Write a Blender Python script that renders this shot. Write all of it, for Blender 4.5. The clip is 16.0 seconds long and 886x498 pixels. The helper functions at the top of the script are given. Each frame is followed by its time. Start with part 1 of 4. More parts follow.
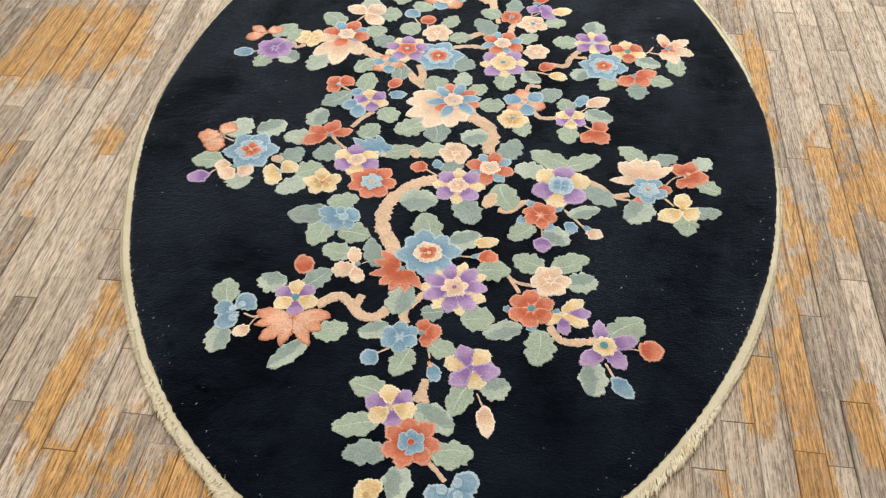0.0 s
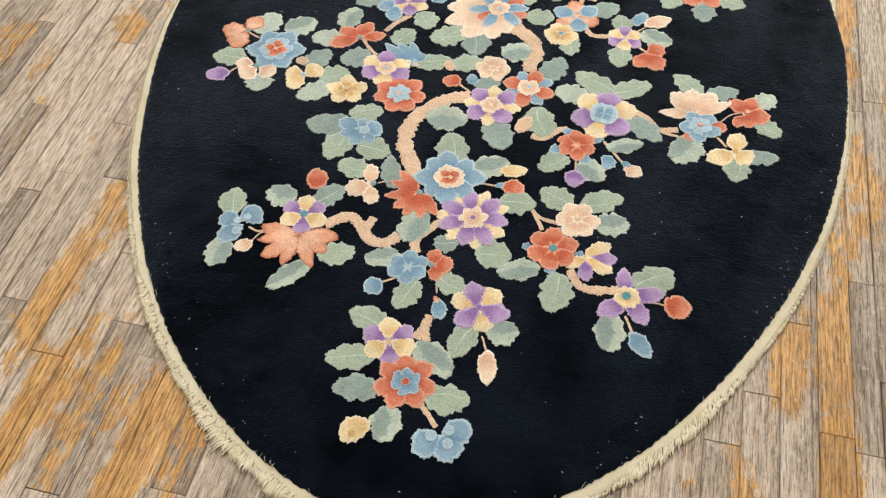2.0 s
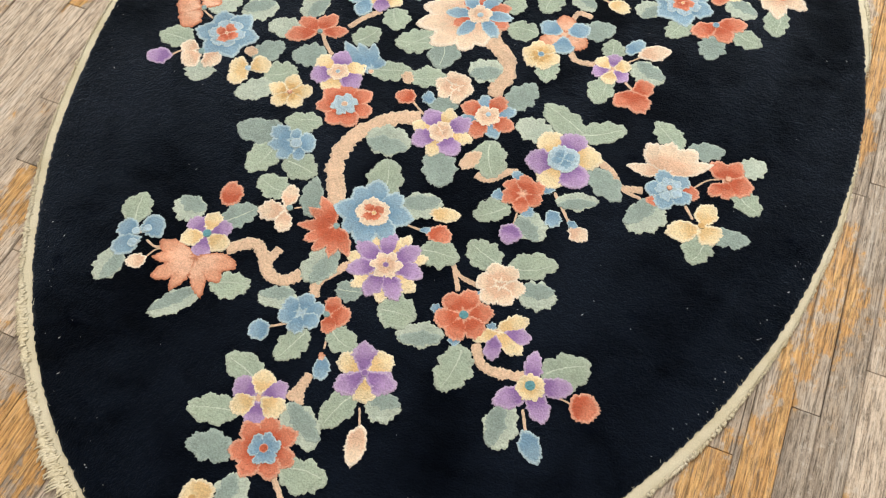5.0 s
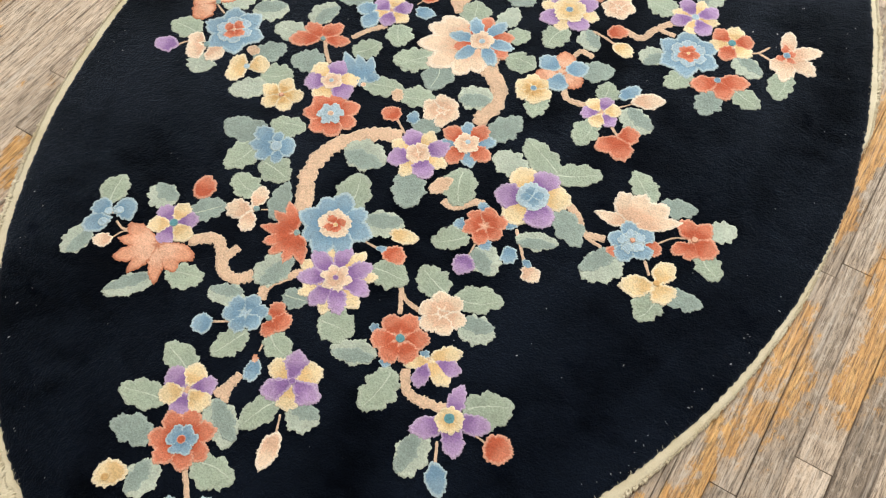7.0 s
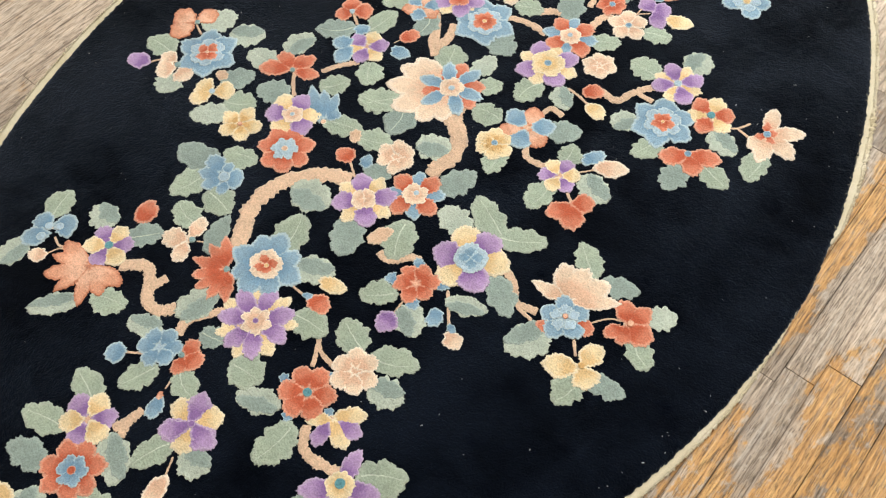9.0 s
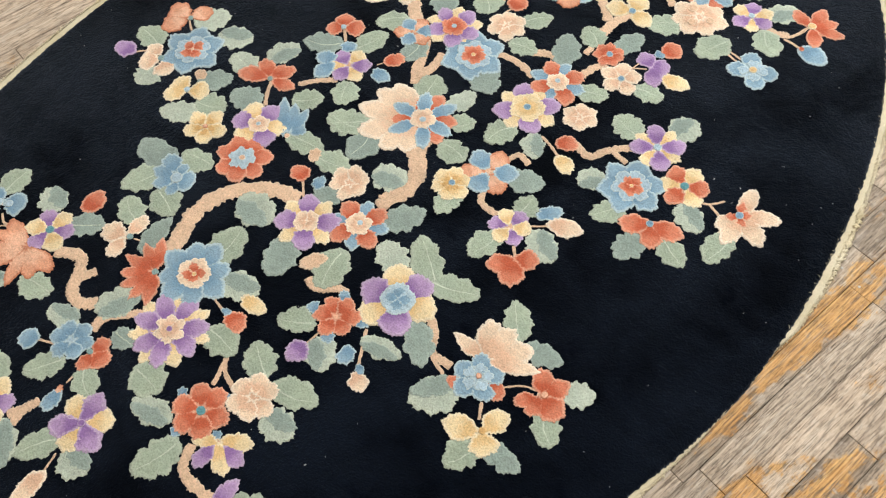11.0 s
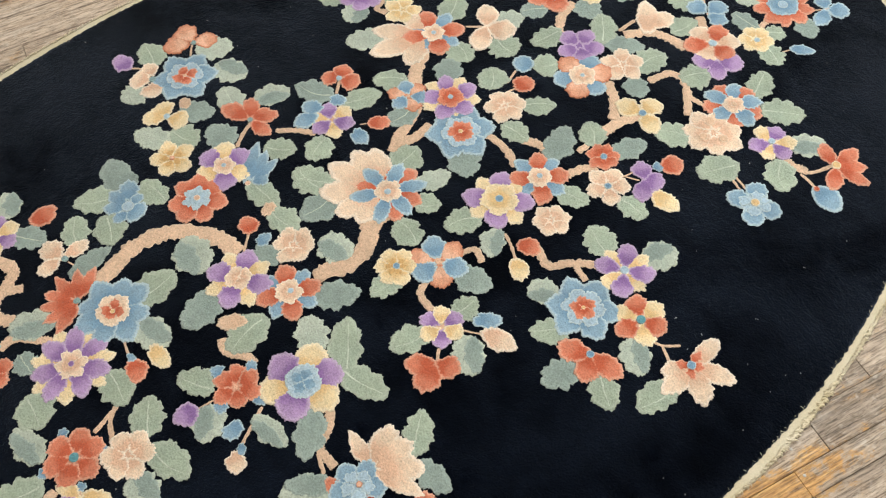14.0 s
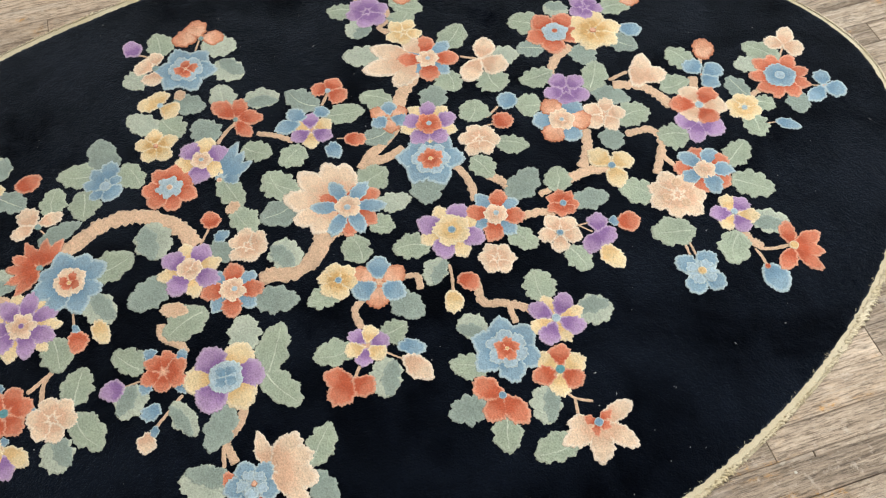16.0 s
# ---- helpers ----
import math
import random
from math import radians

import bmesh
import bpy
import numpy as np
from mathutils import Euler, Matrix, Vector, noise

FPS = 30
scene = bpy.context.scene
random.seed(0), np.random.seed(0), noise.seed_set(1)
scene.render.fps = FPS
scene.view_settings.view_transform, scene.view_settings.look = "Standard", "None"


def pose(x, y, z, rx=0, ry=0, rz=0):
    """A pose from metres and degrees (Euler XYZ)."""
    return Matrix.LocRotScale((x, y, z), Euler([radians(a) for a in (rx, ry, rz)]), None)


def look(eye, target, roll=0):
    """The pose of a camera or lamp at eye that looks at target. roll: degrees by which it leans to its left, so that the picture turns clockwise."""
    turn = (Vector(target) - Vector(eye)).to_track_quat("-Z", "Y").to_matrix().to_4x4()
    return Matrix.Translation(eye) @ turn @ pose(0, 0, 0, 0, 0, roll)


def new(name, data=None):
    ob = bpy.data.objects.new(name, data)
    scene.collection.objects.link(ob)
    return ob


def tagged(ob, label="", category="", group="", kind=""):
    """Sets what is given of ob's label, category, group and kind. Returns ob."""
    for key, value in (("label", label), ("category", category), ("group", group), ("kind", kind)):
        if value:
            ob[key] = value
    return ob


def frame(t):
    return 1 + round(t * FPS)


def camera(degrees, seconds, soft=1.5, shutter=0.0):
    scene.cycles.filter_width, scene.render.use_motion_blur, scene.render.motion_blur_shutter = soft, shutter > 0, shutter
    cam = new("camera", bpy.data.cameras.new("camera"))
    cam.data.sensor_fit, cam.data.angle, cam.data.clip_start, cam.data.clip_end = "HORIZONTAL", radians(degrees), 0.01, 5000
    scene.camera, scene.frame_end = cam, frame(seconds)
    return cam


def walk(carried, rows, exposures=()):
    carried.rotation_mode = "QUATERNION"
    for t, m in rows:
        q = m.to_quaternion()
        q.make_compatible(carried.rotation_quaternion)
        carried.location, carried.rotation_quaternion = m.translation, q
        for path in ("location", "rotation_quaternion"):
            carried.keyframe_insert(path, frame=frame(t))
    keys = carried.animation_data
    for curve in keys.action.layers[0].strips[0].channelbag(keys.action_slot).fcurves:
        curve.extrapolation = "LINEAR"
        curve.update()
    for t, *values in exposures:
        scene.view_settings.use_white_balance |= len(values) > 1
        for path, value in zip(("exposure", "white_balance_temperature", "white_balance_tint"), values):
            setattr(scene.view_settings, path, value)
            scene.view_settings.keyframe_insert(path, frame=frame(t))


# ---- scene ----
cam = camera(54.4, 16.0, soft=1.2)
PATH = [
    (0, (0.125, -1.329, 1.477), (0.031, 0.016, 0.0), -0.7),
    (0.5, (0.137, -1.286, 1.458), (0.006, 0.002, -0.067), -0.6),
    (1, (0.153, -1.259, 1.44), (-0.015, -0.024, -0.124), -0.9),
    (1.5, (0.179, -1.235, 1.425), (-0.022, -0.047, -0.171), -1.2),
    (2, (0.21, -1.184, 1.414), (-0.014, -0.039, -0.211), -1.4),
    (2.5, (0.256, -1.116, 1.405), (0.013, -0.011, -0.244), -1.6),
    (3, (0.298, -1.038, 1.396), (0.036, 0.029, -0.275), -1.7),
    (3.5, (0.333, -0.965, 1.394), (0.048, 0.064, -0.296), -1.8),
    (4, (0.373, -0.907, 1.393), (0.063, 0.088, -0.314), -2.0),
    (6.5, (0.583, -0.707, 1.417), (0.103, 0.196, -0.302), -1.7),
    (7, (0.637, -0.685, 1.428), (0.119, 0.197, -0.291), -1.9),
    (7.5, (0.675, -0.646, 1.437), (0.124, 0.218, -0.28), -2.1),
    (8, (0.711, -0.596, 1.433), (0.129, 0.253, -0.282), -2.2),
    (8.5, (0.75, -0.519, 1.439), (0.137, 0.306, -0.276), -2.6),
    (9, (0.785, -0.451, 1.436), (0.144, 0.352, -0.279), -2.7),
    (9.5, (0.817, -0.395, 1.439), (0.142, 0.379, -0.277), -3.0),
    (12, (0.967, -0.072, 1.406), (0.125, 0.55, -0.298), -2.4),
    (12.5, (0.966, -0.013, 1.405), (0.097, 0.575, -0.298), -2.6),
    (13, (0.962, 0.052, 1.398), (0.068, 0.615, -0.301), -2.5),
    (13.5, (0.962, 0.11, 1.402), (0.05, 0.647, -0.295), -2.5),
    (14, (0.97, 0.157, 1.408), (0.037, 0.668, -0.286), -2.4),
    (14.5, (0.982, 0.211, 1.42), (0.03, 0.693, -0.272), -2.3),
    (15, (0.996, 0.26, 1.437), (0.027, 0.708, -0.254), -2.0),
    (15.5, (1.029, 0.328, 1.45), (0.038, 0.734, -0.24), -1.9),
    (16, (1.065, 0.386, 1.467), (0.056, 0.75, -0.221), -1.5),
]
# the camera stops down a little as more of the pale flowers fill its view
EXPOSURES = [(0, 0.40), (4, 0.43), (8, 0.42), (10, 0.36), (12.5, 0.25), (16, 0.16)]
walk(cam, [(t, look(eye, target, roll)) for t, eye, target, roll in PATH], EXPOSURES)

# ---- light ----
world = bpy.data.worlds.new("world")
scene.world = world
world.use_nodes = True
world.node_tree.nodes["Background"].inputs["Color"].default_value = (0.9, 0.95, 1.0, 1)
world.node_tree.nodes["Background"].inputs["Strength"].default_value = 0.1


def unseen_lamp(x, y, sx, sy, watts, colour):
    lamp = bpy.data.lights.new("unseen_lamp", "AREA")
    lamp.shape, lamp.size, lamp.size_y, lamp.energy, lamp.color = "RECTANGLE", sx, sy, watts, colour
    ob = new("unseen_lamp", lamp)
    ob.matrix_world = pose(x, y, 2.93)
    return ob


# added lamps, all out of view; the cool northern pair stands in for window daylight
WARM, COOL = (1.0, 0.96, 0.92), (0.93, 0.98, 1.0)
for lx, ly, watts, tint in ((-1.4, 3.2, 40, COOL), (1.3, 3.2, 56, COOL), (-1.4, 0.6, 9, WARM), (1.0, 1.4, 39, WARM), (-1.4, -1.8, 34, WARM), (1.3, -1.8, 15, WARM)):
    unseen_lamp(lx, ly, 0.6, 1.2, watts, tint)


# ---- materials ----
def hexcol(h):
    rgb = [int(h[i:i + 2], 16) / 255 for i in (0, 2, 4)]
    return (*[c / 12.92 if c < 0.04045 else ((c + 0.055) / 1.055) ** 2.4 for c in rgb], 1)


class Nodes:
    """A small builder for node materials."""

    def __init__(self, name):
        self.mat = bpy.data.materials.new(name)
        self.mat.use_nodes = True
        self.tree = self.mat.node_tree
        self.bsdf = self.tree.nodes["Principled BSDF"]

    def add(self, kind, links=None, operation=None, attribute_name=None, bands_direction=None, clamp=False):
        node = self.tree.nodes.new(kind)
        if operation:
            node.operation = operation
        if clamp:
            node.use_clamp = True
        if attribute_name:
            node.attribute_name = attribute_name
        if bands_direction:
            node.bands_direction = bands_direction
        for key, value in (links or {}).items():
            self.put(node.inputs[key], value)
        return node

    def put(self, socket, value):
        if isinstance(value, bpy.types.NodeSocket):
            self.tree.links.new(value, socket)
        else:
            socket.default_value = value

    def math(self, op, a, b=0.0, clamp=False):
        return self.add("ShaderNodeMath", {0: a, 1: b}, operation=op, clamp=clamp).outputs[0]

    def noise(self, vec, scale, detail=3.0, rough=0.55, dist=0.0):
        return self.add("ShaderNodeTexNoise", {"Vector": vec, "Scale": scale, "Detail": detail, "Roughness": rough, "Distortion": dist}).outputs["Fac"]

    def ramp(self, fac, *stops):
        node = self.add("ShaderNodeValToRGB", {"Fac": fac})
        el = node.color_ramp.elements
        while len(el) < len(stops):
            el.new(0.5)
        for e, (p, c) in zip(el, stops):
            e.position, e.color = p, c if isinstance(c, tuple) else (c, c, c, 1)
        return node.outputs["Color"]

    def mix(self, fac, a, b, blend="MIX"):
        node = self.add("ShaderNodeMix")
        node.data_type, node.blend_type = "RGBA", blend
        for socket, value in ((node.inputs[0], fac), (node.inputs[6], a), (node.inputs[7], b)):
            self.put(socket, value)
        return node.outputs[2]

    def bump(self, height, strength, distance, normal=None):
        links = {"Height": height, "Strength": strength, "Distance": distance}
        if normal is not None:
            links["Normal"] = normal
        return self.add("ShaderNodeBump", links).outputs["Normal"]

    def done(self, colour, rough, normal=None, **more):
        self.put(self.bsdf.inputs["Base Color"], colour)
        self.put(self.bsdf.inputs["Roughness"], rough)
        if normal is not None:
            self.put(self.bsdf.inputs["Normal"], normal)
        for key, value in more.items():
            self.put(self.bsdf.inputs[key.replace("_", " ")], value)
        return self.mat


def wool(name, edge, mid, dark, amount=0.5):
    """Cut wool pile: pale along the carved edge, deeper dye inside and towards the base."""
    n = Nodes(name)
    pos = n.add("ShaderNodeNewGeometry").outputs["Position"]
    core = n.add("ShaderNodeAttribute", attribute_name="core").outputs["Fac"]
    root = n.add("ShaderNodeAttribute", attribute_name="root").outputs["Fac"]
    rnd = n.add("ShaderNodeObjectInfo").outputs["Random"]
    tuft = n.noise(pos, 290, 2.5, 0.8)
    clump = n.noise(pos, 110, 3.0, 0.65)
    patch = n.noise(pos, 26, 2.0)
    ragged = n.math("ADD", core, n.math("MULTIPLY", n.math("SUBTRACT", clump, 0.5), 0.5))
    inside = n.ramp(ragged, (0.1, 0.0), (0.55, 1.0))
    c = n.mix(inside, n.mix(0.08, edge, mid), mid)
    low = n.math("ADD", root, n.math("MULTIPLY", n.math("SUBTRACT", clump, 0.5), 0.5))
    c = n.mix(n.math("MULTIPLY", n.math("MULTIPLY", n.ramp(low, (0.36, 0.0), (0.6, 1.0)), inside), amount), c, dark)
    shade = n.math("ADD", 0.03, n.math("MULTIPLY", tuft, 1.15))
    shade = n.math("ADD", shade, n.math("MULTIPLY", clump, 0.5))
    shade = n.math("ADD", shade, n.math("MULTIPLY", patch, 0.42))
    shade = n.math("MULTIPLY", shade, n.math("ADD", 0.94, n.math("MULTIPLY", rnd, 0.12)))
    c = n.mix(1.0, c, shade, "MULTIPLY")
    normal = n.bump(tuft, 0.9, 0.0045, n.bump(clump, 0.6, 0.0055))
    return n.done(c, 0.95, normal, Specular_IOR_Level=0.08, Sheen_Weight=0.13, Sheen_Roughness=0.4, Sheen_Tint=(0.86, 0.94, 1.0, 1))


def faded(h):
    """A dye washed out a little towards grey."""
    r, g, b, _ = hexcol(h)
    grey = 0.3 * r + 0.6 * g + 0.1 * b
    return (*[0.90 * c + 0.10 * grey for c in (r, g, b)], 1)


def dyed(name, edge, mid, dark, amount=0.5):
    return wool(name, faded(edge), faded(mid), faded(dark), amount)


WOOL = {
    "R": dyed("coral_wool", "dca084", "cd7859", "b64f2d", 0.85),
    "O": dyed("salmon_wool", "c97f5c", "d99a78", "e8bda0", 0.6),
    "B": dyed("blue_wool", "b0c6cd", "82a2b7", "668da9", 0.75),
    "L": dyed("pale_blue_wool", "b8cace", "a6becb", "94b0c3", 0.4),
    "P": dyed("lilac_wool", "bba4c4", "a98bb8", "84619c", 0.9),
    "Y": dyed("straw_wool", "e8d9b8", "e2cc9e", "d2a968", 0.7),
    "G": dyed("gold_wool", "d8b67c", "d0a868", "c89a5c"),
    "C": dyed("cream_pink_wool", "eadac6", "e0c6aa", "d0a283", 0.75),
    "K": dyed("branch_wool", "dac0a4", "d2b193", "c6a080", 0.4),
    "v": dyed("sage_wool", "a9b6a3", "9dac97", "92a392", 0.4),
    "d": dyed("grey_green_wool", "98a8a0", "8a9b93", "80938c", 0.4),
    "p": dyed("pale_sage_wool", "b9c4b3", "afbaab", "a0b0a2", 0.4),
    "D": dyed("dusty_teal_wool", "8fa8a4", "7f9c9c", "7f9c9c"),
    "T": dyed("teal_wool", "6f9fa4", "55909a", "55909a"),
}
WOOL["h"] = WOOL["p"]


def field_wool():
    n = Nodes("midnight_wool")
    pos = n.add("ShaderNodeNewGeometry").outputs["Position"]
    tuft = n.noise(pos, 300, 2.0, 0.75)
    clump = n.noise(pos, 70, 3.0, 0.65)
    broad = n.noise(n.add("ShaderNodeMapping", {"Vector": pos, "Scale": (2.6, 1.4, 1)}).outputs[0], 1.5, 5.0, 0.62, 0.5)
    brushed = n.noise(n.add("ShaderNodeMapping", {"Vector": pos, "Rotation": (0, 0, 0.3), "Scale": (1.0, 1.8, 1)}).outputs[0], 7.0, 4.0, 0.6, 0.8)
    nap = n.math("ADD", n.math("MULTIPLY", broad, 0.66), n.math("MULTIPLY", brushed, 0.34))
    streak = n.noise(n.add("ShaderNodeMapping", {"Vector": pos, "Scale": (3, 40, 1)}).outputs[0], 3.0, 3.0)
    # part of the brushed pile's sheen is painted into the base colour, following the nap
    c = n.mix(n.ramp(nap, (0.36, 0.0), (0.62, 1.0)), (0.0002, 0.0003, 0.0010, 1), (0.0012, 0.0022, 0.0062, 1))
    shade = n.math("ADD", -1.0, n.math("MULTIPLY", tuft, 3.1))
    shade = n.math("ADD", shade, n.math("MULTIPLY", n.math("ADD", clump, streak), 0.45))
    c = n.mix(1.0, c, n.math("MAXIMUM", shade, 0.1), "MULTIPLY")
    normal = n.bump(tuft, 0.9, 0.004, n.bump(clump, 0.5, 0.005))
    # where the pile lies flat it catches more light; small crushed spots catch none
    crushed = n.ramp(n.noise(pos, 9.0, 4.0, 0.6, 0.3), (0.27, 0.35), (0.36, 1.0))
    lie = n.math("MULTIPLY", n.ramp(nap, (0.40, 0.35), (0.60, 1.1)), crushed)
    lie = n.math("MULTIPLY", lie, n.math("ADD", 0.4, n.math("MULTIPLY", tuft, 1.2)))
    return n.done(c, 0.5, normal, Specular_IOR_Level=n.math("MULTIPLY", lie, 0.085), Specular_Tint=(0.45, 0.68, 1.0, 1), Sheen_Weight=n.math("MULTIPLY", lie, 0.19), Sheen_Roughness=0.38,
                  Sheen_Tint=(0.62, 0.78, 1.0, 1))


def cotton(name, a, b):
    n = Nodes(name)
    pos = n.add("ShaderNodeNewGeometry").outputs["Position"]
    weave = n.noise(pos, 600, 2.0, 0.7)
    soil = n.noise(pos, 14, 4.0, 0.6)
    c = n.mix(n.ramp(soil, (0.35, 0.0), (0.7, 1.0)), hexcol(a), hexcol(b))
    c = n.mix(1.0, c, n.math("ADD", 0.65, n.math("MULTIPLY", weave, 0.65)), "MULTIPLY")
    return n.done(c, 0.9, n.bump(weave, 0.6, 0.002), Specular_IOR_Level=0.2)


def old_wood():
    """Worn strip flooring: grey bare wood under patches of amber finish, with grain along the strip."""
    n = Nodes("worn_floor_wood")
    pos = n.add("ShaderNodeTexCoord").outputs["Object"]
    rnd = n.add("ShaderNodeObjectInfo").outputs["Random"]
    isl = n.add("ShaderNodeNewGeometry").outputs["Random Per Island"]
    pick = n.math("FRACT", n.math("ADD", n.math("MULTIPLY", rnd, 7.13), n.math("MULTIPLY", isl, 3.7)))
    other = n.math("FRACT", n.math("MULTIPLY", pick, 13.7))
    shift = n.add("ShaderNodeCombineXYZ", {0: n.math("MULTIPLY", pick, 9.0), 1: n.math("MULTIPLY", other, 11.0), 2: n.math("MULTIPLY", pick, 5.0)}).outputs[0]
    vec = n.add("ShaderNodeVectorMath", {0: pos, 1: shift}, operation="ADD").outputs[0]
    along = n.add("ShaderNodeMapping", {"Vector": vec, "Scale": (1.0, 0.05, 1.0)}).outputs[0]
    long = n.add("ShaderNodeMapping", {"Vector": vec, "Scale": (1.0, 0.14, 1.0)}).outputs[0]
    fine = n.noise(n.add("ShaderNodeMapping", {"Vector": vec, "Scale": (1.0, 0.09, 1.0)}).outputs[0], 290, 5.0, 0.8)
    grit = n.noise(vec, 380, 2.0, 0.8)
    # cathedral grain: rings bent by a slow noise
    wave = n.add("ShaderNodeTexWave", {"Vector": long, "Scale": 36.0, "Distortion": 7.0, "Detail": 2.0, "Detail Scale": 1.2, "Detail Roughness": 0.5}, bands_direction="X").outputs["Fac"]
    fibre = n.noise(along, 130, 5.0, 0.72)
    blotch = n.noise(n.add("ShaderNodeMapping", {"Vector": vec, "Scale": (1.0, 0.3, 1.0)}).outputs[0], 20, 6.0, 0.68, 0.3)
    patch = n.noise(n.add("ShaderNodeMapping", {"Vector": vec, "Scale": (1.0, 0.5, 1.0)}).outputs[0], 11, 9.0, 0.72, 0.2)
    tone = n.math("ADD", n.math("MULTIPLY", fibre, 0.65), n.math("MULTIPLY", blotch, 0.35))
    tone = n.math("ADD", tone, n.math("MULTIPLY", n.math("SUBTRACT", other, 0.5), 0.38))
    grey = n.ramp(tone, (0.24, hexcol("75695d")), (0.40, hexcol("a29484")), (0.56, hexcol("beb09f")), (0.76, hexcol("dcd2c5")))
    warm = n.ramp(tone, (0.28, hexcol("76604c")), (0.5, hexcol("a08872")), (0.75, hexcol("c4ad92")))
    bare = n.mix(n.math("MULTIPLY", n.ramp(other, (0.35, 0.0), (0.8, 1.0)), 0.45), grey, warm)
    amber = n.ramp(n.math("ADD", n.math("MULTIPLY", wave, 0.08), n.math("ADD", n.math("MULTIPLY", fibre, 0.5), n.math("MULTIPLY", blotch, 0.38))),
                   (0.26, hexcol("8a6234")), (0.46, hexcol("bd8b49")), (0.7, hexcol("dfb772")))
    # the finish survives in torn patches, more of it where the strips were spared
    kept = n.add("ShaderNodeAttribute", attribute_name="kept").outputs["Fac"]
    flakes = n.noise(n.add("ShaderNodeMapping", {"Vector": vec, "Scale": (1.0, 0.65, 1.0)}).outputs[0], 46, 5.0, 0.75, 0.2)
    level = n.math("ADD", n.math("MULTIPLY", patch, 0.75), n.math("MULTIPLY", flakes, 0.5))
    level = n.math("ADD", level, n.math("MULTIPLY", n.math("SUBTRACT", fibre, 0.5), 0.12))
    level = n.math("ADD", level, n.math("MULTIPLY", n.math("SUBTRACT", pick, 0.5), 0.08))
    level = n.math("ADD", n.math("SUBTRACT", level, 0.212), n.math("MULTIPLY", kept, 0.285))
    finish = n.ramp(level, (0.55, 0.0), (0.60, 1.0))
    thin = n.ramp(level, (0.46, 0.0), (0.56, 1.0))
    c = n.mix(n.math("MULTIPLY", thin, 0.25), bare, hexcol("a88457"))
    c = n.mix(n.math("MULTIPLY", finish, 0.86), c, amber)
    rings = n.ramp(wave, (0.0, 0.55), (0.3, 1.0), (1.0, 1.0))
    c = n.mix(n.math("MULTIPLY", n.math("MAXIMUM", n.ramp(pick, (0.6, 0.1), (0.8, 0.8)), finish), 0.32), c, n.mix(1.0, c, rings, "MULTIPLY"))
    c = n.mix(1.0, c, n.ramp(fine, (0.39, 0.4), (0.49, 1.0), (0.62, 1.25)), "MULTIPLY")
    c = n.mix(1.0, c, n.ramp(grit, (0.3, 0.82), (0.5, 1.0), (0.7, 1.1)), "MULTIPLY")
    scuff = n.noise(vec, 48, 5.0, 0.75)
    worn = n.math("SUBTRACT", 1.0, n.math("MULTIPLY", finish, 0.65))
    c = n.mix(n.math("MULTIPLY", n.ramp(scuff, (0.56, 0.0), (0.66, 1.0)), n.math("MULTIPLY", worn, 0.5)), c, hexcol("cdc3b6"))
    streak = n.noise(along, 70, 4.0, 0.7)
    c = n.mix(n.math("MULTIPLY", n.ramp(streak, (0.54, 0.0), (0.68, 1.0)), n.math("MULTIPLY", worn, 0.42)), c, hexcol("d8cfc3"))
    pores = n.noise(n.add("ShaderNodeMapping", {"Vector": vec, "Scale": (1.0, 0.045, 1.0)}).outputs[0], 480, 3.0, 0.6)
    c = n.mix(n.math("MULTIPLY", n.ramp(pores, (0.57, 0.0), (0.64, 1.0)), 0.7), c, hexcol("57493c"))
    side = n.add("ShaderNodeAttribute", attribute_name="side").outputs["Fac"]
    dirt = n.math("MULTIPLY", n.ramp(side, (0.84, 0.0), (1.0, 1.0)), n.ramp(n.noise(long, 9, 4.0, 0.65), (0.42, 0.1), (0.62, 1.0)))
    c = n.mix(n.math("MULTIPLY", dirt, 0.75), c, hexcol("43382f"))
    stain = n.noise(long, 6, 4.0, 0.6)
    c = n.mix(n.math("MULTIPLY", n.ramp(stain, (0.62, 0.0), (0.74, 1.0)), 0.5), c, hexcol("4d4036"))
    c = n.mix(1.0, c, (0.93, 0.93, 0.93, 1), "MULTIPLY")
    height = n.math("ADD", n.math("MULTIPLY", fine, 0.6), n.math("MULTIPLY", fibre, 0.6))
    normal = n.bump(height, 0.6, 0.0016)
    rough = n.math("SUBTRACT", 0.72, n.math("MULTIPLY", finish, 0.2))
    return n.done(c, rough, normal, Specular_IOR_Level=0.3)


def plaster(name, colour):
    n = Nodes(name)
    pos = n.add("ShaderNodeNewGeometry").outputs["Position"]
    c = n.mix(n.noise(pos, 3, 4.0), hexcol(colour), tuple(0.93 * v for v in hexcol(colour)))
    return n.done(c, 0.9, n.bump(n.noise(pos, 120), 0.2, 0.002))


def plain(name, colour, rough=0.8):
    n = Nodes(name)
    pos = n.add("ShaderNodeNewGeometry").outputs["Position"]
    c = n.mix(n.noise(pos, 40, 4.0), hexcol(colour), tuple(0.6 * v for v in hexcol(colour)))
    return n.done(c, rough)


FIELD, BINDING, FRINGE = field_wool(), cotton("cotton_binding", "d2cab2", "c3b99c"), cotton("cotton_fringe", "e9e1cb", "d6caa9")
WOOD, GAP, LINT = old_wood(), plain("dark_subfloor", "2b221b"), plain("lint", "d8d8d4")
WALL, CEIL = plaster("wall_paint", "d9d4ca"), plaster("ceiling_paint", "e6e4de")


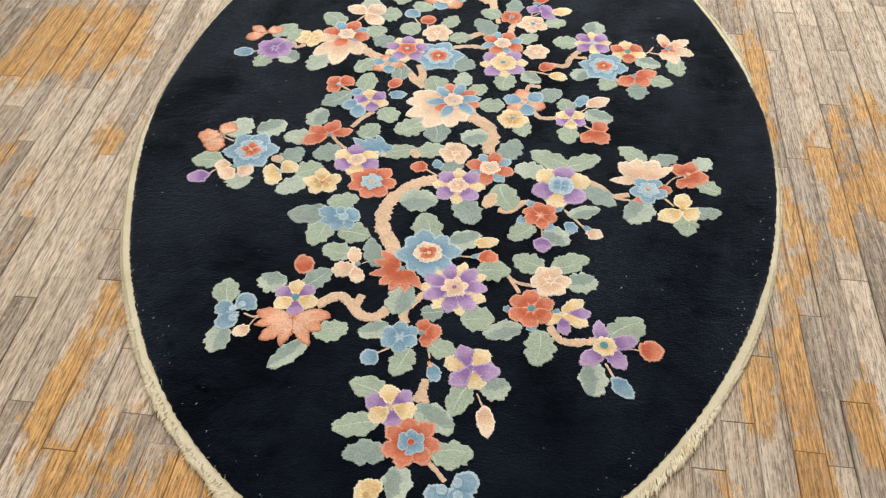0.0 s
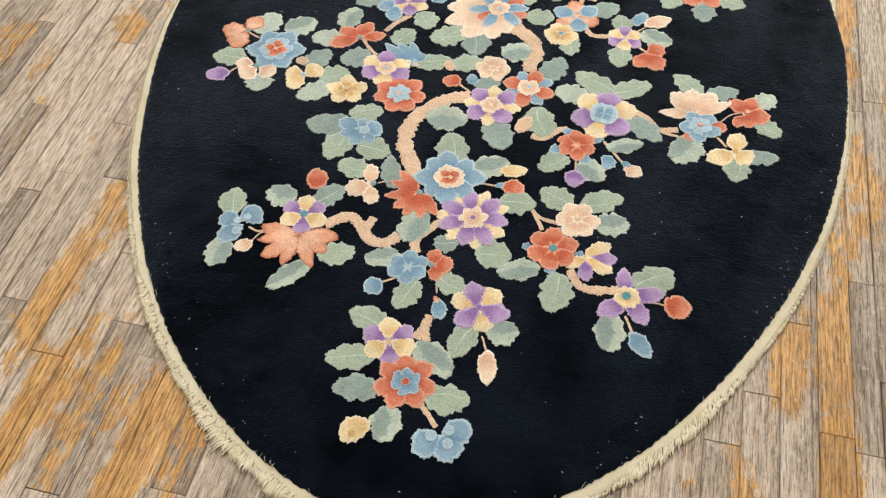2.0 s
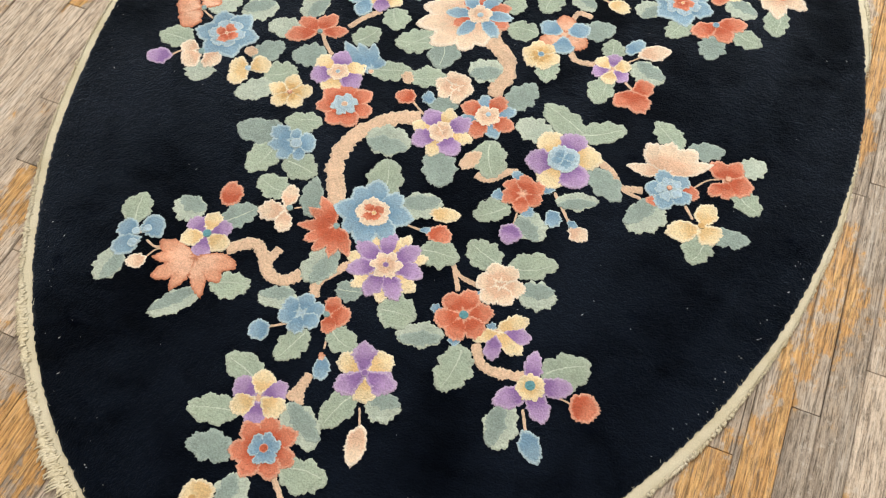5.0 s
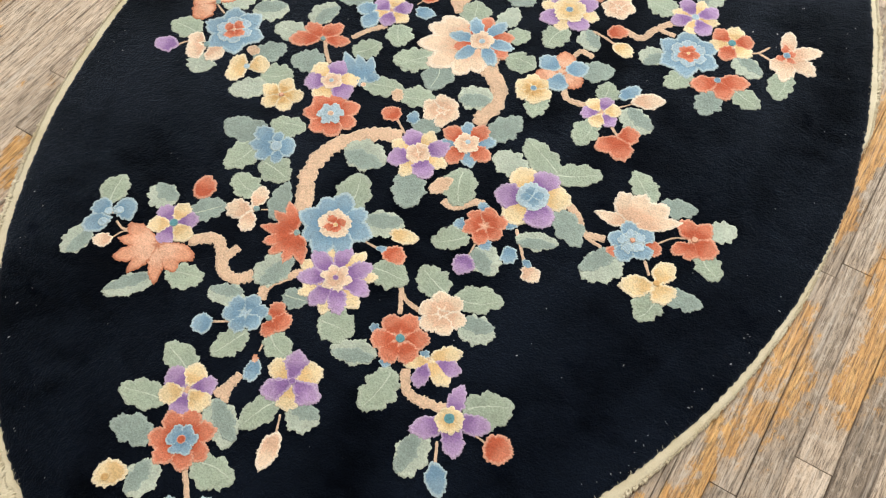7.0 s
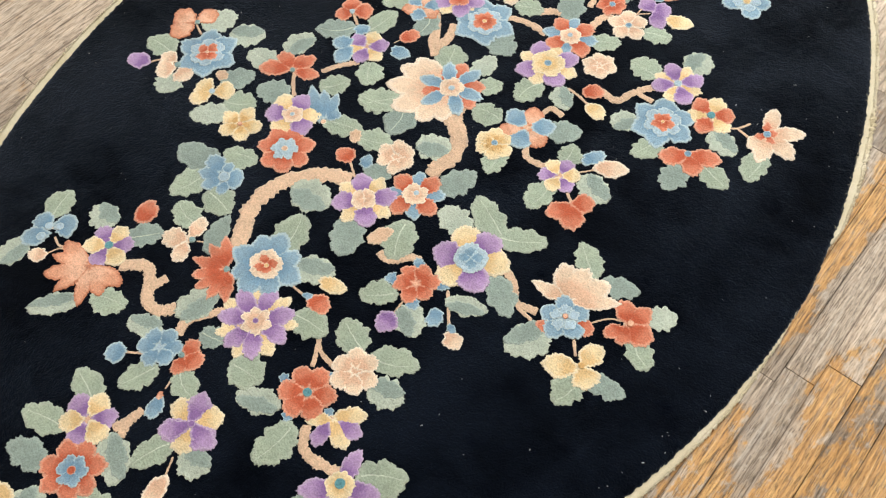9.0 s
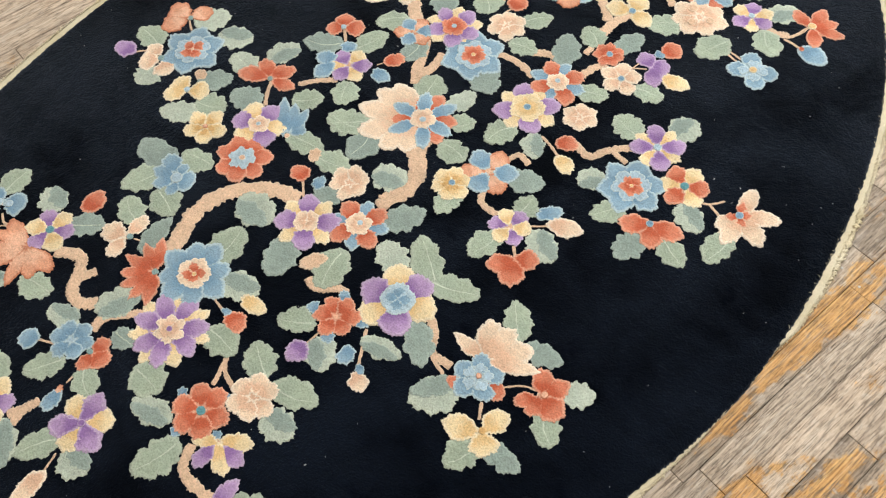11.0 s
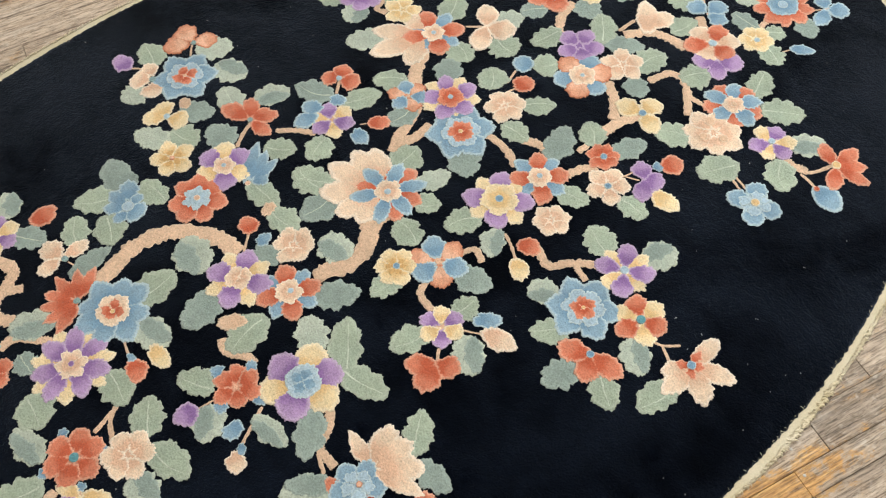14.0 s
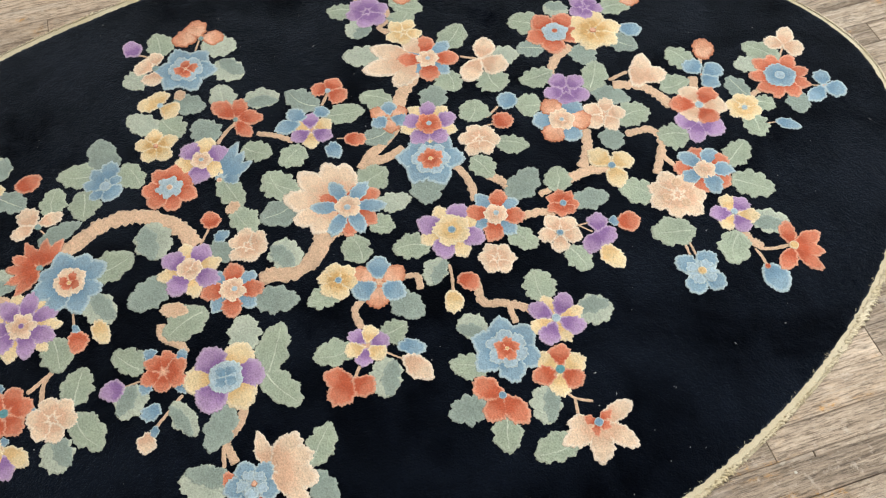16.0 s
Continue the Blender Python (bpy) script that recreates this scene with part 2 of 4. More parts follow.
# ---- building helpers ----
def mesh_of(name, verts, faces, material, smooth=True, floats=None):
    me = bpy.data.meshes.new(name)
    me.from_pydata(verts, [], faces)
    me.materials.append(material)
    me.polygons.foreach_set("use_smooth", [smooth] * len(me.polygons))
    for key, values in (floats or {}).items():
        me.attributes.new(key, "FLOAT", "POINT").data.foreach_set("value", values)
    me.update()
    return me


def place(name, me, parent, m=None, label=""):
    ob = new(name, me)
    ob.parent = parent
    if m is not None:
        ob.matrix_local = m
    return tagged(ob, label) if label else ob


def box_data(x0, y0, z0, x1, y1, z1):
    v = [(x, y, z) for z in (z0, z1) for y in (y0, y1) for x in (x0, x1)]
    return v, [(0, 2, 3, 1), (4, 5, 7, 6), (0, 1, 5, 4), (2, 6, 7, 3), (0, 4, 6, 2), (1, 3, 7, 5)]


# ---- room shell ----
X0, X1, Y0, Y1, HIGH = -3.4, 3.6, -3.0, 4.6, 3.0
for wall_name, dims in (("wall_west", (X0 - 0.15, Y0 - 0.15, -0.1, X0, Y1 + 0.15, HIGH)), ("wall_east", (X1, Y0 - 0.15, -0.1, X1 + 0.15, Y1 + 0.15, HIGH)),
                        ("wall_south", (X0, Y0 - 0.15, -0.1, X1, Y0, HIGH)), ("wall_north", (X0, Y1, -0.1, X1, Y1 + 0.15, HIGH))):
    tagged(new(wall_name, mesh_of(wall_name, *box_data(*dims), WALL, False)), "plain off-white painted room wall", "wall", kind="structure")
tagged(new("ceiling", mesh_of("ceiling", *box_data(X0 - 0.15, Y0 - 0.15, HIGH, X1 + 0.15, Y1 + 0.15, HIGH + 0.1), CEIL, False)),
       "plain white painted ceiling", "ceiling", kind="structure")
floor = tagged(new("floor", mesh_of("floor", *box_data(X0, Y0, -0.12, X1, Y1, -0.016), GAP, False)),
               "worn grey and amber strip wood floor", "floor", kind="structure")

# ---- rug ----
rug = tagged(new("rug"), "oval midnight-blue wool rug with flowering branches and cream fringe", "rug")
CX, CY, RA, RB, POWER, TURN = 0.0354, 0.5201, 0.8216, 1.2692, 1.8625, -0.0143
TOP = 0.012


def profile(table, a):
    """A value along the rim: angle in degrees and value, eased from each to the next, all the way round."""
    d = math.degrees(a) % 360
    for (d0, v0), (d1, v1) in zip(table, table[1:] + ((table[0][0] + 360, table[0][1]),)):
        if d0 <= d < d1:
            t = (d - d0) / (d1 - d0)
            return v0 + (v1 - v0) * t * t * (3 - 2 * t)
    return table[0][1]


# the rim's small departures from the oval, the width of the binding that shows, and the length of the frayed ends, in millimetres
RIM = ((0, 1), (12, -4), (24, -8), (38, -7), (52, -4), (70, 0), (90, 8), (108, 0), (140, -5), (168, -9), (190, -5), (205, -6), (222, 0), (238, 3),
       (255, -1), (280, 0), (303, -2), (315, 3), (326, 6), (340, 4))
WIDTH = ((0, 1), (9, 2), (14, 14), (22, 22), (36, 20), (52, 20), (66, 20), (90, 16), (120, 9), (150, 10), (170, 5), (182, 6), (192, 17), (205, 24), (222, 26),
         (240, 29), (262, 29), (290, 27), (310, 24), (326, 17), (340, 13), (352, 6))
FRAY = ((0, 0), (11, 1), (20, 7), (34, 8), (46, 6), (52, 13), (60, 13), (66, 4), (150, 2), (185, 1), (205, 2), (222, 3), (236, 8), (250, 18), (272, 17), (288, 16),
        (300, 14), (305, 5), (325, 5), (340, 6), (352, 1))


def oval(a, grow=0.0):
    """A point of the rug's rim at the angle a, moved outwards by grow metres."""
    c, s = math.cos(a), math.sin(a)
    grow += profile(RIM, a) / 1000
    r = (abs(c / (RA + grow)) ** POWER + abs(s / (RB + grow)) ** POWER) ** (-1 / POWER)
    x, y = r * c, r * s
    return CX + x * math.cos(TURN) - y * math.sin(TURN), CY + x * math.sin(TURN) + y * math.cos(TURN)


def band(a):
    """How wide the bound edge is along the rim, as a share of its full width."""
    return profile(WIDTH, a) / 24


def ring_mesh(rings, steps, z_of, ragged=0.0, closed_middle=False):
    verts, faces = [], []
    for k, (grow, z) in enumerate(rings):
        for i in range(steps):
            jitter = random.uniform(-ragged, ragged) if grow > -0.02 else 0.0
            a = 2 * math.pi * i / steps
            x, y = oval(a, (grow * band(a) if grow > 0.003 else grow) + jitter)
            verts.append((x, y, z + z_of(x, y)))
    for k in range(len(rings) - 1):
        for i in range(steps):
            j = (i + 1) % steps
            faces.append((k * steps + i, k * steps + j, (k + 1) * steps + j, (k + 1) * steps + i))
    if closed_middle:
        verts.append((CX, CY, rings[-1][1]))
        last = (len(rings) - 1) * steps
        faces += [(last + i, last + (i + 1) % steps, len(verts) - 1) for i in range(steps)]
    return verts, faces


STEPS = 1400
rings = [(0.001, 0.003), (0.0015, 0.008), (-0.002, 0.0112), (-0.007, 0.0119), (-0.02, TOP), (-0.1, TOP), (-0.3, TOP), (-0.6, TOP)]
place("pile_field", mesh_of("pile_field", *ring_mesh(rings, STEPS, lambda x, y: 0.0, 0.0022, True), FIELD), rug, label="midnight blue cut wool pile")
rings = [(0.0235, 0.0), (0.024, 0.003), (0.0225, 0.0048), (0.012, 0.0055), (-0.001, 0.005)]
wavy = lambda x, y: 0.0009 * noise.noise((x * 40, y * 40, 0))
place("edge_binding", mesh_of("edge_binding", *ring_mesh(rings, STEPS, lambda x, y: 0.001 + wavy(x, y), 0.001), BINDING), rug, label="flat cream cotton edge binding")


def fringe():
    """Frayed cotton ends along the rim: bundles of strands that curl out of the binding, and the small stitches between them."""
    rnd, verts, faces = random.Random(5), [], []

    def strand(points, w):
        base = len(verts)
        for i, p in enumerate(points):
            d = (points[min(i + 1, len(points) - 1)] - points[max(i - 1, 0)]).normalized()
            side = Vector((-d.y, d.x, 0))
            k = w * (1.0, 1.0, 0.85, 0.35)[min(i, 3)]
            verts.extend([(p + side * k)[:], (p - side * k)[:], (p + Vector((0, 0, k * 1.2)))[:]])
        for i in range(len(points) - 1):
            b = base + 3 * i
            faces.extend([(b, b + 3, b + 5, b + 2), (b + 2, b + 5, b + 4, b + 1), (b + 1, b + 4, b + 3, b)])

    a = 0.0
    while a < 2 * math.pi:
        rim = Vector((*oval(a), 0))
        reach = rim.xy - Vector((CX, CY))
        a += rnd.uniform(0.0035, 0.0075) / reach.length
        fray, wide = profile(FRAY, a) / 1000, profile(WIDTH, a) / 1000
        if wide < 0.003 or fray < 0.0008:
            continue
        lump = 0.55 + 0.9 * noise.noise((rim.x * 9, rim.y * 9, 2.0)) + rnd.uniform(-0.25, 0.35)
        long = fray * max(0.15, min(1.5, lump))
        out = (Vector((*oval(a, 0.02), 0)) - rim).normalized()
        along = Vector((-out.y, out.x, 0))
        swing = 0.9 * noise.noise((rim.x * 5, rim.y * 5, 7.0)) - (0.55 if 4.0 < a < 4.75 else 0.0) - (0.5 if 4.85 < a < 5.3 else 0.0)
        for i in range(4 + int(long * 650)):
            lean = swing + rnd.gauss(0, 0.2)
            start = rim + out * (wide * (1 - rnd.uniform(0.02, 0.1 + min(0.5, long * 40)))) + along * rnd.gauss(0, 0.0022)
            reach = (long + 0.0015) * rnd.uniform(0.35, 1.1) + 0.35 * (rim + out * wide - start).length
            curl = along * rnd.gauss(0, 0.15) * reach
            top = 0.007 + rnd.random() * 0.25 * min(long, 0.014) + 0.001
            points = []
            for t, z in ((0, 0.0058), (0.35, top), (0.75, top * 0.8), (1.0, 0.0015 + rnd.random() * 0.003)):
                points.append(start + (out + along * lean) * reach * t + curl * math.sin(math.pi * t) + Vector((0, 0, z)))
            strand(points, rnd.uniform(0.0011, 0.0023))
    # wisps of warp thread caught in the pile along the inner edge of the binding
    for i in range(110):
        a = rnd.uniform(3.3, 5.6) if i % 3 else rnd.uniform(0.2, 1.2)
        p = Vector((*oval(a, rnd.uniform(-0.003, 0.004)), 0.0112))
        q = Vector((*oval(a + rnd.gauss(0, 0.004), -rnd.uniform(0.001, 0.006)), TOP + 0.001))
        strand([p, (p + q) / 2 + Vector((0, 0, 0.001)), q], 0.0004)
    ob = place("fringe", mesh_of("fringe", verts, faces, FRINGE), rug, label="frayed cream cotton fringe ends")
    tagged(ob, kind="stuff")


fringe()


# ---- woven motifs ----
LAYER = {"stem": 0.0002, "leaf": 0.0007, "bud": 0.0012, "flower": 0.0013, "petal": 0.0016, "rosette": 0.0028, "dot": 0.0038}
count = 0
shapes = random.Random(11)


def outline(length, width, shape, points=0):
    """A closed outline along +x from 0 to length, ragged like knotted pile."""
    rough, lobes, phase = [], shapes.choice((2.5, 3.0, 3.5)), shapes.random() * 6
    lean = shapes.uniform(-0.08, 0.08)
    for i in range(200):
        a = 2 * math.pi * (i + 0.5) / 200
        s = 0.5 - 0.5 * math.cos(a)
        if shape == "leaf":
            w = math.sin(math.pi * s ** 0.92) ** 0.55
            w *= 0.80 + 0.24 * abs(math.sin(lobes * math.pi * s + phase + (0.8 if a > math.pi else 0)))
        elif shape == "petal":
            w = math.sin(math.pi * s ** 1.22) ** 0.62
        elif shape == "lance":
            w = math.sin(math.pi * s ** 0.95) ** 0.85
        else:
            w = math.sin(math.pi * s) ** 0.5
        rough.append(Vector((s * length, math.copysign(w * width / 2, math.sin(a)) + lean * width * math.sin(math.pi * s))))
    walked = [0.0]
    for p, q in zip(rough, rough[1:] + rough[:1]):
        walked.append(walked[-1] + (q - p).length)
    points = points or max(18, min(130, round(walked[-1] / 0.0025)))
    mid, out, k = Vector((length * 0.5, 0)), [], 0
    for i in range(points):
        d = walked[-1] * i / points
        while walked[k + 1] < d:
            k += 1
        p = rough[k].lerp(rough[(k + 1) % 200], (d - walked[k]) / max(1e-9, walked[k + 1] - walked[k]))
        away = (p - mid).normalized()
        p = p + away * (shapes.uniform(-0.0021, 0.0021) + 0.0034 * noise.noise((p.x * 120, p.y * 120, phase * 7)))
        out.append((p.x, p.y))
    return out


def pile_patch(name, pts, material, height, length):
    """A low cushion of pile over an outline, with a rounded carved edge. Height is above the field."""
    n = len(pts)
    mx, my = sum(p[0] for p in pts) / n, sum(p[1] for p in pts) / n
    verts, faces, core, root = [], [], [], []
    for f, z, k in ((1.0, -0.004, 0.0), (1.0, height - 0.00006, 0.0), (0.86, height, 0.2), (0.56, height + 0.0002, 1.0)):
        for x, y in pts:
            verts.append((mx + (x - mx) * f, my + (y - my) * f, z))
            core.append(k)
            root.append(max(0.0, 1 - (mx + (x - mx) * f) / max(length, 1e-4)))
    for k in range(3):
        faces += [(k * n + i, k * n + (i + 1) % n, (k + 1) * n + (i + 1) % n, (k + 1) * n + i) for i in range(n)]
    verts.append((mx, my, height + 0.0002))
    core.append(1.0)
    root.append(max(0.0, 1 - mx / max(length, 1e-4)))
    faces += [(3 * n + i, 3 * n + (i + 1) % n, 4 * n) for i in range(n)]
    return mesh_of(name, verts, faces, material, True, {"core": core, "root": root})


def level(kind):
    """Each patch lies a hair above the one before it; the petals of one flower climb step by step."""
    global count
    if kind == "flower":
        count = 0
    count += 1
    return LAYER[kind] + {"petal": count % 20 * 0.00005, "rosette": count % 30 * 0.00003}.get(kind, count % 25 * 0.00002)


def at(x, y, deg):
    return pose(x, y, TOP, 0, 0, deg)


def stem(width, *way):
    width *= 1.3
    pts = [Vector(p) for p in way]
    ext = [pts[0] * 2 - pts[1], *pts, pts[-1] * 2 - pts[-2]]
    line = []
    for k in range(1, len(ext) - 2):
        for i in range(14):
            t = i / 14
            a, b, c, d = ext[k - 1:k + 3]
            line.append(0.5 * (2 * b + (c - a) * t + (2 * a - 5 * b + 4 * c - d) * t * t + (3 * b - a - 3 * c + d) * t ** 3))
    line.append(pts[-1])
    z, verts, faces, core = level("stem"), [], [], []
    for i, p in enumerate(line):
        d = (line[min(i + 1, len(line) - 1)] - line[max(i - 1, 0)]).normalized()
        n = Vector((-d.y, d.x))
        knot = 0.16 * noise.noise((p.x * 42, p.y * 42, 3.0)) if width > 0.014 else 0.0
        w = width / 2 * (1 + knot + shapes.uniform(-0.08, 0.08)) * (0.72 if i in (0, len(line) - 1) else 1.0)
        for f, h, k in ((-1, -0.004, 0), (-1, z - 0.0004, 0), (-0.5, z, 1), (0.5, z, 1), (1, z - 0.0004, 0), (1, -0.004, 0)):
            q = p + n * (w * f + (shapes.uniform(-1, 1) * min(0.0024, 0.12 * width) + 0.12 * width * noise.noise((p.x * 95, p.y * 95, f * 9)) if abs(f) == 1 else 0))
            verts.append((q.x, q.y, TOP + h))
            core.append(k)
    for i in range(len(line) - 1):
        faces += [(i * 6 + k, i * 6 + k + 1, i * 6 + k + 7, i * 6 + k + 6) for k in range(5)]
    faces += [(5, 4, 3, 2, 1, 0), tuple(range(len(verts) - 6, len(verts)))]
    place("branch", mesh_of("branch", verts, faces, WOOL["K"], True, {"core": core, "root": [0.0] * len(core)}), rug, label="" if width > 0.009 else "thin twig")


def vein(length, bend, z):
    """A pale line of knots along a leaf's middle."""
    verts, faces = [], []
    for i in range(13):
        s = i / 12
        x, y = length * (0.1 + 0.78 * s), bend * length * math.sin(math.pi * s) + shapes.uniform(-0.0008, 0.0008)
        w = 0.0016 * (1.1 - 0.6 * s) + shapes.uniform(-0.0003, 0.0003)
        verts += [(x, y - w, z - 0.0003), (x, y, z + 0.0002), (x, y + w, z - 0.0003)]
    for i in range(12):
        faces += [(i * 3 + k, i * 3 + k + 3, i * 3 + k + 4, i * 3 + k + 1) for k in (0, 1)]
    return mesh_of("vein", verts, faces, WOOL["p"], True, {"core": [0.0] * len(verts), "root": [0.0] * len(verts)})


LEAF_LABEL = {"v": "sage green leaf with a pale vein", "d": "grey-green leaf", "p": "pale sage leaf", "h": "two-tone leaf, pale and grey-green"}


def leaf(x, y, deg, length, width, tone):
    z = level("leaf")
    x, y = x - 0.05 * length * math.cos(radians(deg)), y - 0.05 * length * math.sin(radians(deg))
    length, width = length * 1.12, width * 1.13
    ob = place("leaf", pile_patch("leaf", outline(length, width, "leaf"), WOOL[tone], z, length), rug, at(x, y, deg), LEAF_LABEL[tone])
    if tone == "h":
        half = outline(length * 0.9, width * 0.56, "leaf")
        side = shapes.choice((-1, 1))
        half = [(px + length * 0.05, py + side * width * 0.17) for px, py in half]
        place("leaf_half", pile_patch("leaf_half", half, WOOL["d"], z + 0.0003, length), ob)
    elif tone == "v" or shapes.random() < 0.4:
        place("vein", vein(length, shapes.uniform(-0.09, 0.09), z + 0.0004), ob)


def bud(x, y, deg, length, width, tone):
    z = level("bud")
    place("bud", pile_patch("bud", outline(length, width, "round"), WOOL[tone], z, length), rug, at(x, y, deg), COLOUR[tone] + " flower bud")


COLOUR = {"R": "coral red", "O": "salmon", "B": "blue", "L": "pale blue", "P": "lilac", "Y": "straw yellow", "G": "gold", "C": "cream pink",
          "K": "beige", "D": "dusty teal", "T": "teal"}
current, spot, radius = None, Matrix(), 0.03


def spray(x, y):
    """An open blossom whose petals are set one by one."""
    global current, spot, radius
    pts = [(0.006 * math.cos(a), 0.006 * math.sin(a)) for a in [2 * math.pi * i / 16 for i in range(16)]]
    current = place("blossom", pile_patch("blossom", pts, WOOL["C"], level("flower"), 1.0), rug, at(x, y, 0))
    spot, radius = at(x, y, 0), 0.06


def petal(x, y, deg, length, width, tone):
    x, y = x + 0.03 * length * math.cos(radians(deg)), y + 0.03 * length * math.sin(radians(deg))
    width *= 1.04
    ob = place("petal", pile_patch("petal", outline(length, width, "lance" if width < 0.4 * length else "petal"), WOOL[tone], level("petal"), length), current)
    ob.matrix_local = spot.inverted() @ at(x, y, deg)
    if "label" not in current:
        tagged(current, COLOUR[tone] + " woven blossom")


def flower(x, y, r, deg, n, tones, shade, wide):
    """A full-face flower: a lobed ground with its petals on it, in turn in the given colours."""
    global current, spot, radius
    steps = 12 * n
    pts = []
    for i in range(steps):
        a = 2 * math.pi * i / steps
        lobe = abs(math.cos(n * a / 2)) ** 0.6
        k = r * (0.50 + 0.22 * lobe) + shapes.uniform(-0.001, 0.001)
        pts.append((k * math.cos(a), k * math.sin(a)))
    pair = tones[0] == tones[1] or tones == "BL" or tones == "YC" or tones == "YG"
    ground = {"B": "L", "R": "O"}.get(tones[0], tones[0]) if pair else "C"
    words = COLOUR[tones[0]] if pair else COLOUR[tones[0]] + " and " + COLOUR[tones[1]]
    current = place("flower", pile_patch("flower", pts, WOOL[ground], level("flower"), 9.0), rug, at(x, y, deg), words + " woven flower")
    spot, radius = at(x, y, deg), r
    star = tones == "BL" and n == 6
    order = list(range(n)) if pair or n % 2 else list(range(1, n, 2)) + list(range(0, n, 2))
    for i in order:
        tone = tones[0] if pair else tones[i % 2]
        width = min(2 * r * math.sin(math.pi / n) * wide * 0.79, r * 0.8)
        long = r * shapes.uniform(0.86, 0.96)
        if n >= 10:
            width, long = (width * (1.75 if tones[0] == "B" else 1.45), long * 0.98) if (i % 2) == (tones[0] == "B") else (width * 1.3, long)
        elif n >= 8 and i % 2:
            width, long = width * 0.9, long * 0.95
        elif n >= 8 and not pair:
            width *= 1.12
        if star:
            width, long = width * 1.08, r * 1.02
        turn = 360 * i / n + shapes.uniform(-4, 4)
        ob = place("petal", pile_patch("petal", outline(long, width, "lance" if star else "petal"), WOOL[tone], level("petal"), long), current,
                   pose(0, 0, 0, 0, 0, turn) @ pose(r * 0.09, 0, 0))
        if tones in ("BL", "YC", "YG"):
            inner = outline(long * (0.5 if tones == "BL" else 0.4), width * (0.56 if tones == "BL" else 0.4), "petal")
            place("petal_heart", pile_patch("petal_heart", inner, WOOL[tones[1]], LAYER["petal"] + 0.0011 + i * 0.00001, 9.0), current,
                  pose(0, 0, 0, 0, 0, turn) @ pose(r * 0.12, 0, 0))


def rosette(n, tone, size, wide):
    """The small inner ring of a flower."""
    r = radius * size * (0.88 if tone == "C" else 1.0)
    for i in range(n):
        width = 2 * r * math.sin(math.pi / n) * wide * 1.45
        place("inner_petal", pile_patch("inner_petal", outline(r, width, "petal"), WOOL[tone], level("rosette"), r), current,
              pose(0, 0, 0, 0, 0, 360 * (i + 0.5) / n))


def dot(x, y, r, tone):
    pts = [((r + shapes.uniform(-0.0006, 0.0006)) * math.cos(a), (r + shapes.uniform(-0.0006, 0.0006)) * math.sin(a))
           for a in [2 * math.pi * i / 18 for i in range(18)]]
    ob = place("flower_centre", pile_patch("flower_centre", pts, WOOL[tone], level("dot"), 9.0), current)
    ob.matrix_local = spot.inverted() @ at(x, y, 0)


spray(-0.571, 0.377)
petal(-0.571, 0.377, -179, 0.062, 0.053, "O")
petal(-0.571, 0.377, 74, 0.054, 0.049, "O")
petal(-0.570, 0.373, -106, 0.061, 0.051, "O")
dot(-0.568, 0.378, 0.0056, "D")
leaf(-0.546, 0.375, 65, 0.078, 0.066, "p")
stem(0.0038, (-0.566, 0.372), (-0.535, 0.356))
leaf(-0.478, 0.394, 32, 0.075, 0.063, "h")
flower(-0.483, 0.323, 0.067, 128, 6, "BL", 0.62, 1)
rosette(4, "R", 0.42, 0.45)
dot(-0.483, 0.323, 0.0040, "C")
leaf(-0.548, 0.276, 176, 0.073, 0.060, "v")
bud(-0.566, 0.224, -169, 0.058, 0.046, "P")
stem(0.0038, (-0.570, 0.229), (-0.555, 0.247), (-0.516, 0.257))
spray(-0.512, 0.258)
petal(-0.518, 0.263, -179, 0.045, 0.035, "C")
petal(-0.508, 0.251, -137, 0.045, 0.057, "C")
petal(-0.505, 0.255, -17, 0.045, 0.049, "C")
dot(-0.511, 0.258, 0.0071, "D")
leaf(-0.502, 0.232, -73, 0.053, 0.059, "p")
spray(-0.393, 0.246)
petal(-0.393, 0.246, 180, 0.044, 0.052, "Y")
petal(-0.393, 0.246, 37, 0.048, 0.050, "Y")
petal(-0.393, 0.246, -115, 0.051, 0.040, "Y")
dot(-0.393, 0.246, 0.0066, "L")
leaf(-0.398, 0.282, 50, 0.069, 0.055, "d")
bud(-0.393, 0.288, 164, 0.033, 0.025, "K")
leaf(-0.350, 0.241, 32, 0.065, 0.068, "v")
leaf(-0.325, 0.226, -139, 0.080, 0.054, "p")
flower(-0.281, 0.214, 0.048, 100, 5, "YG", 0.5, 1.05)
dot(-0.280, 0.214, 0.0051, "O")
spray(-0.291, 0.394)
petal(-0.291, 0.394, -152, 0.075, 0.045, "R")
petal(-0.291, 0.394, 155, 0.060, 0.037, "R")
petal(-0.291, 0.394, 97, 0.049, 0.025, "R")
petal(-0.291, 0.394, 75, 0.061, 0.033, "R")
petal(-0.291, 0.394, 20, 0.061, 0.033, "R")
dot(-0.290, 0.394, 0.0056, "D")
leaf(-0.333, 0.379, 178, 0.071, 0.056, "p")
leaf(-0.340, 0.428, 76, 0.072, 0.056, "h")
leaf(-0.246, 0.326, -170, 0.072, 0.063, "d")
leaf(-0.240, 0.108, -175, 0.101, 0.062, "d")
leaf(-0.247, 0.084, -109, 0.081, 0.060, "v")
leaf(-0.213, 0.050, -11, 0.068, 0.060, "v")
spray(-0.207, 0.095)
petal(-0.219, 0.101, 167, 0.057, 0.040, "B")
petal(-0.217, 0.094, -156, 0.051, 0.031, "B")
petal(-0.210, 0.090, -121, 0.044, 0.033, "B")
petal(-0.210, 0.090, 32, 0.040, 0.052, "B")
petal(-0.204, 0.091, -68, 0.037, 0.026, "B")
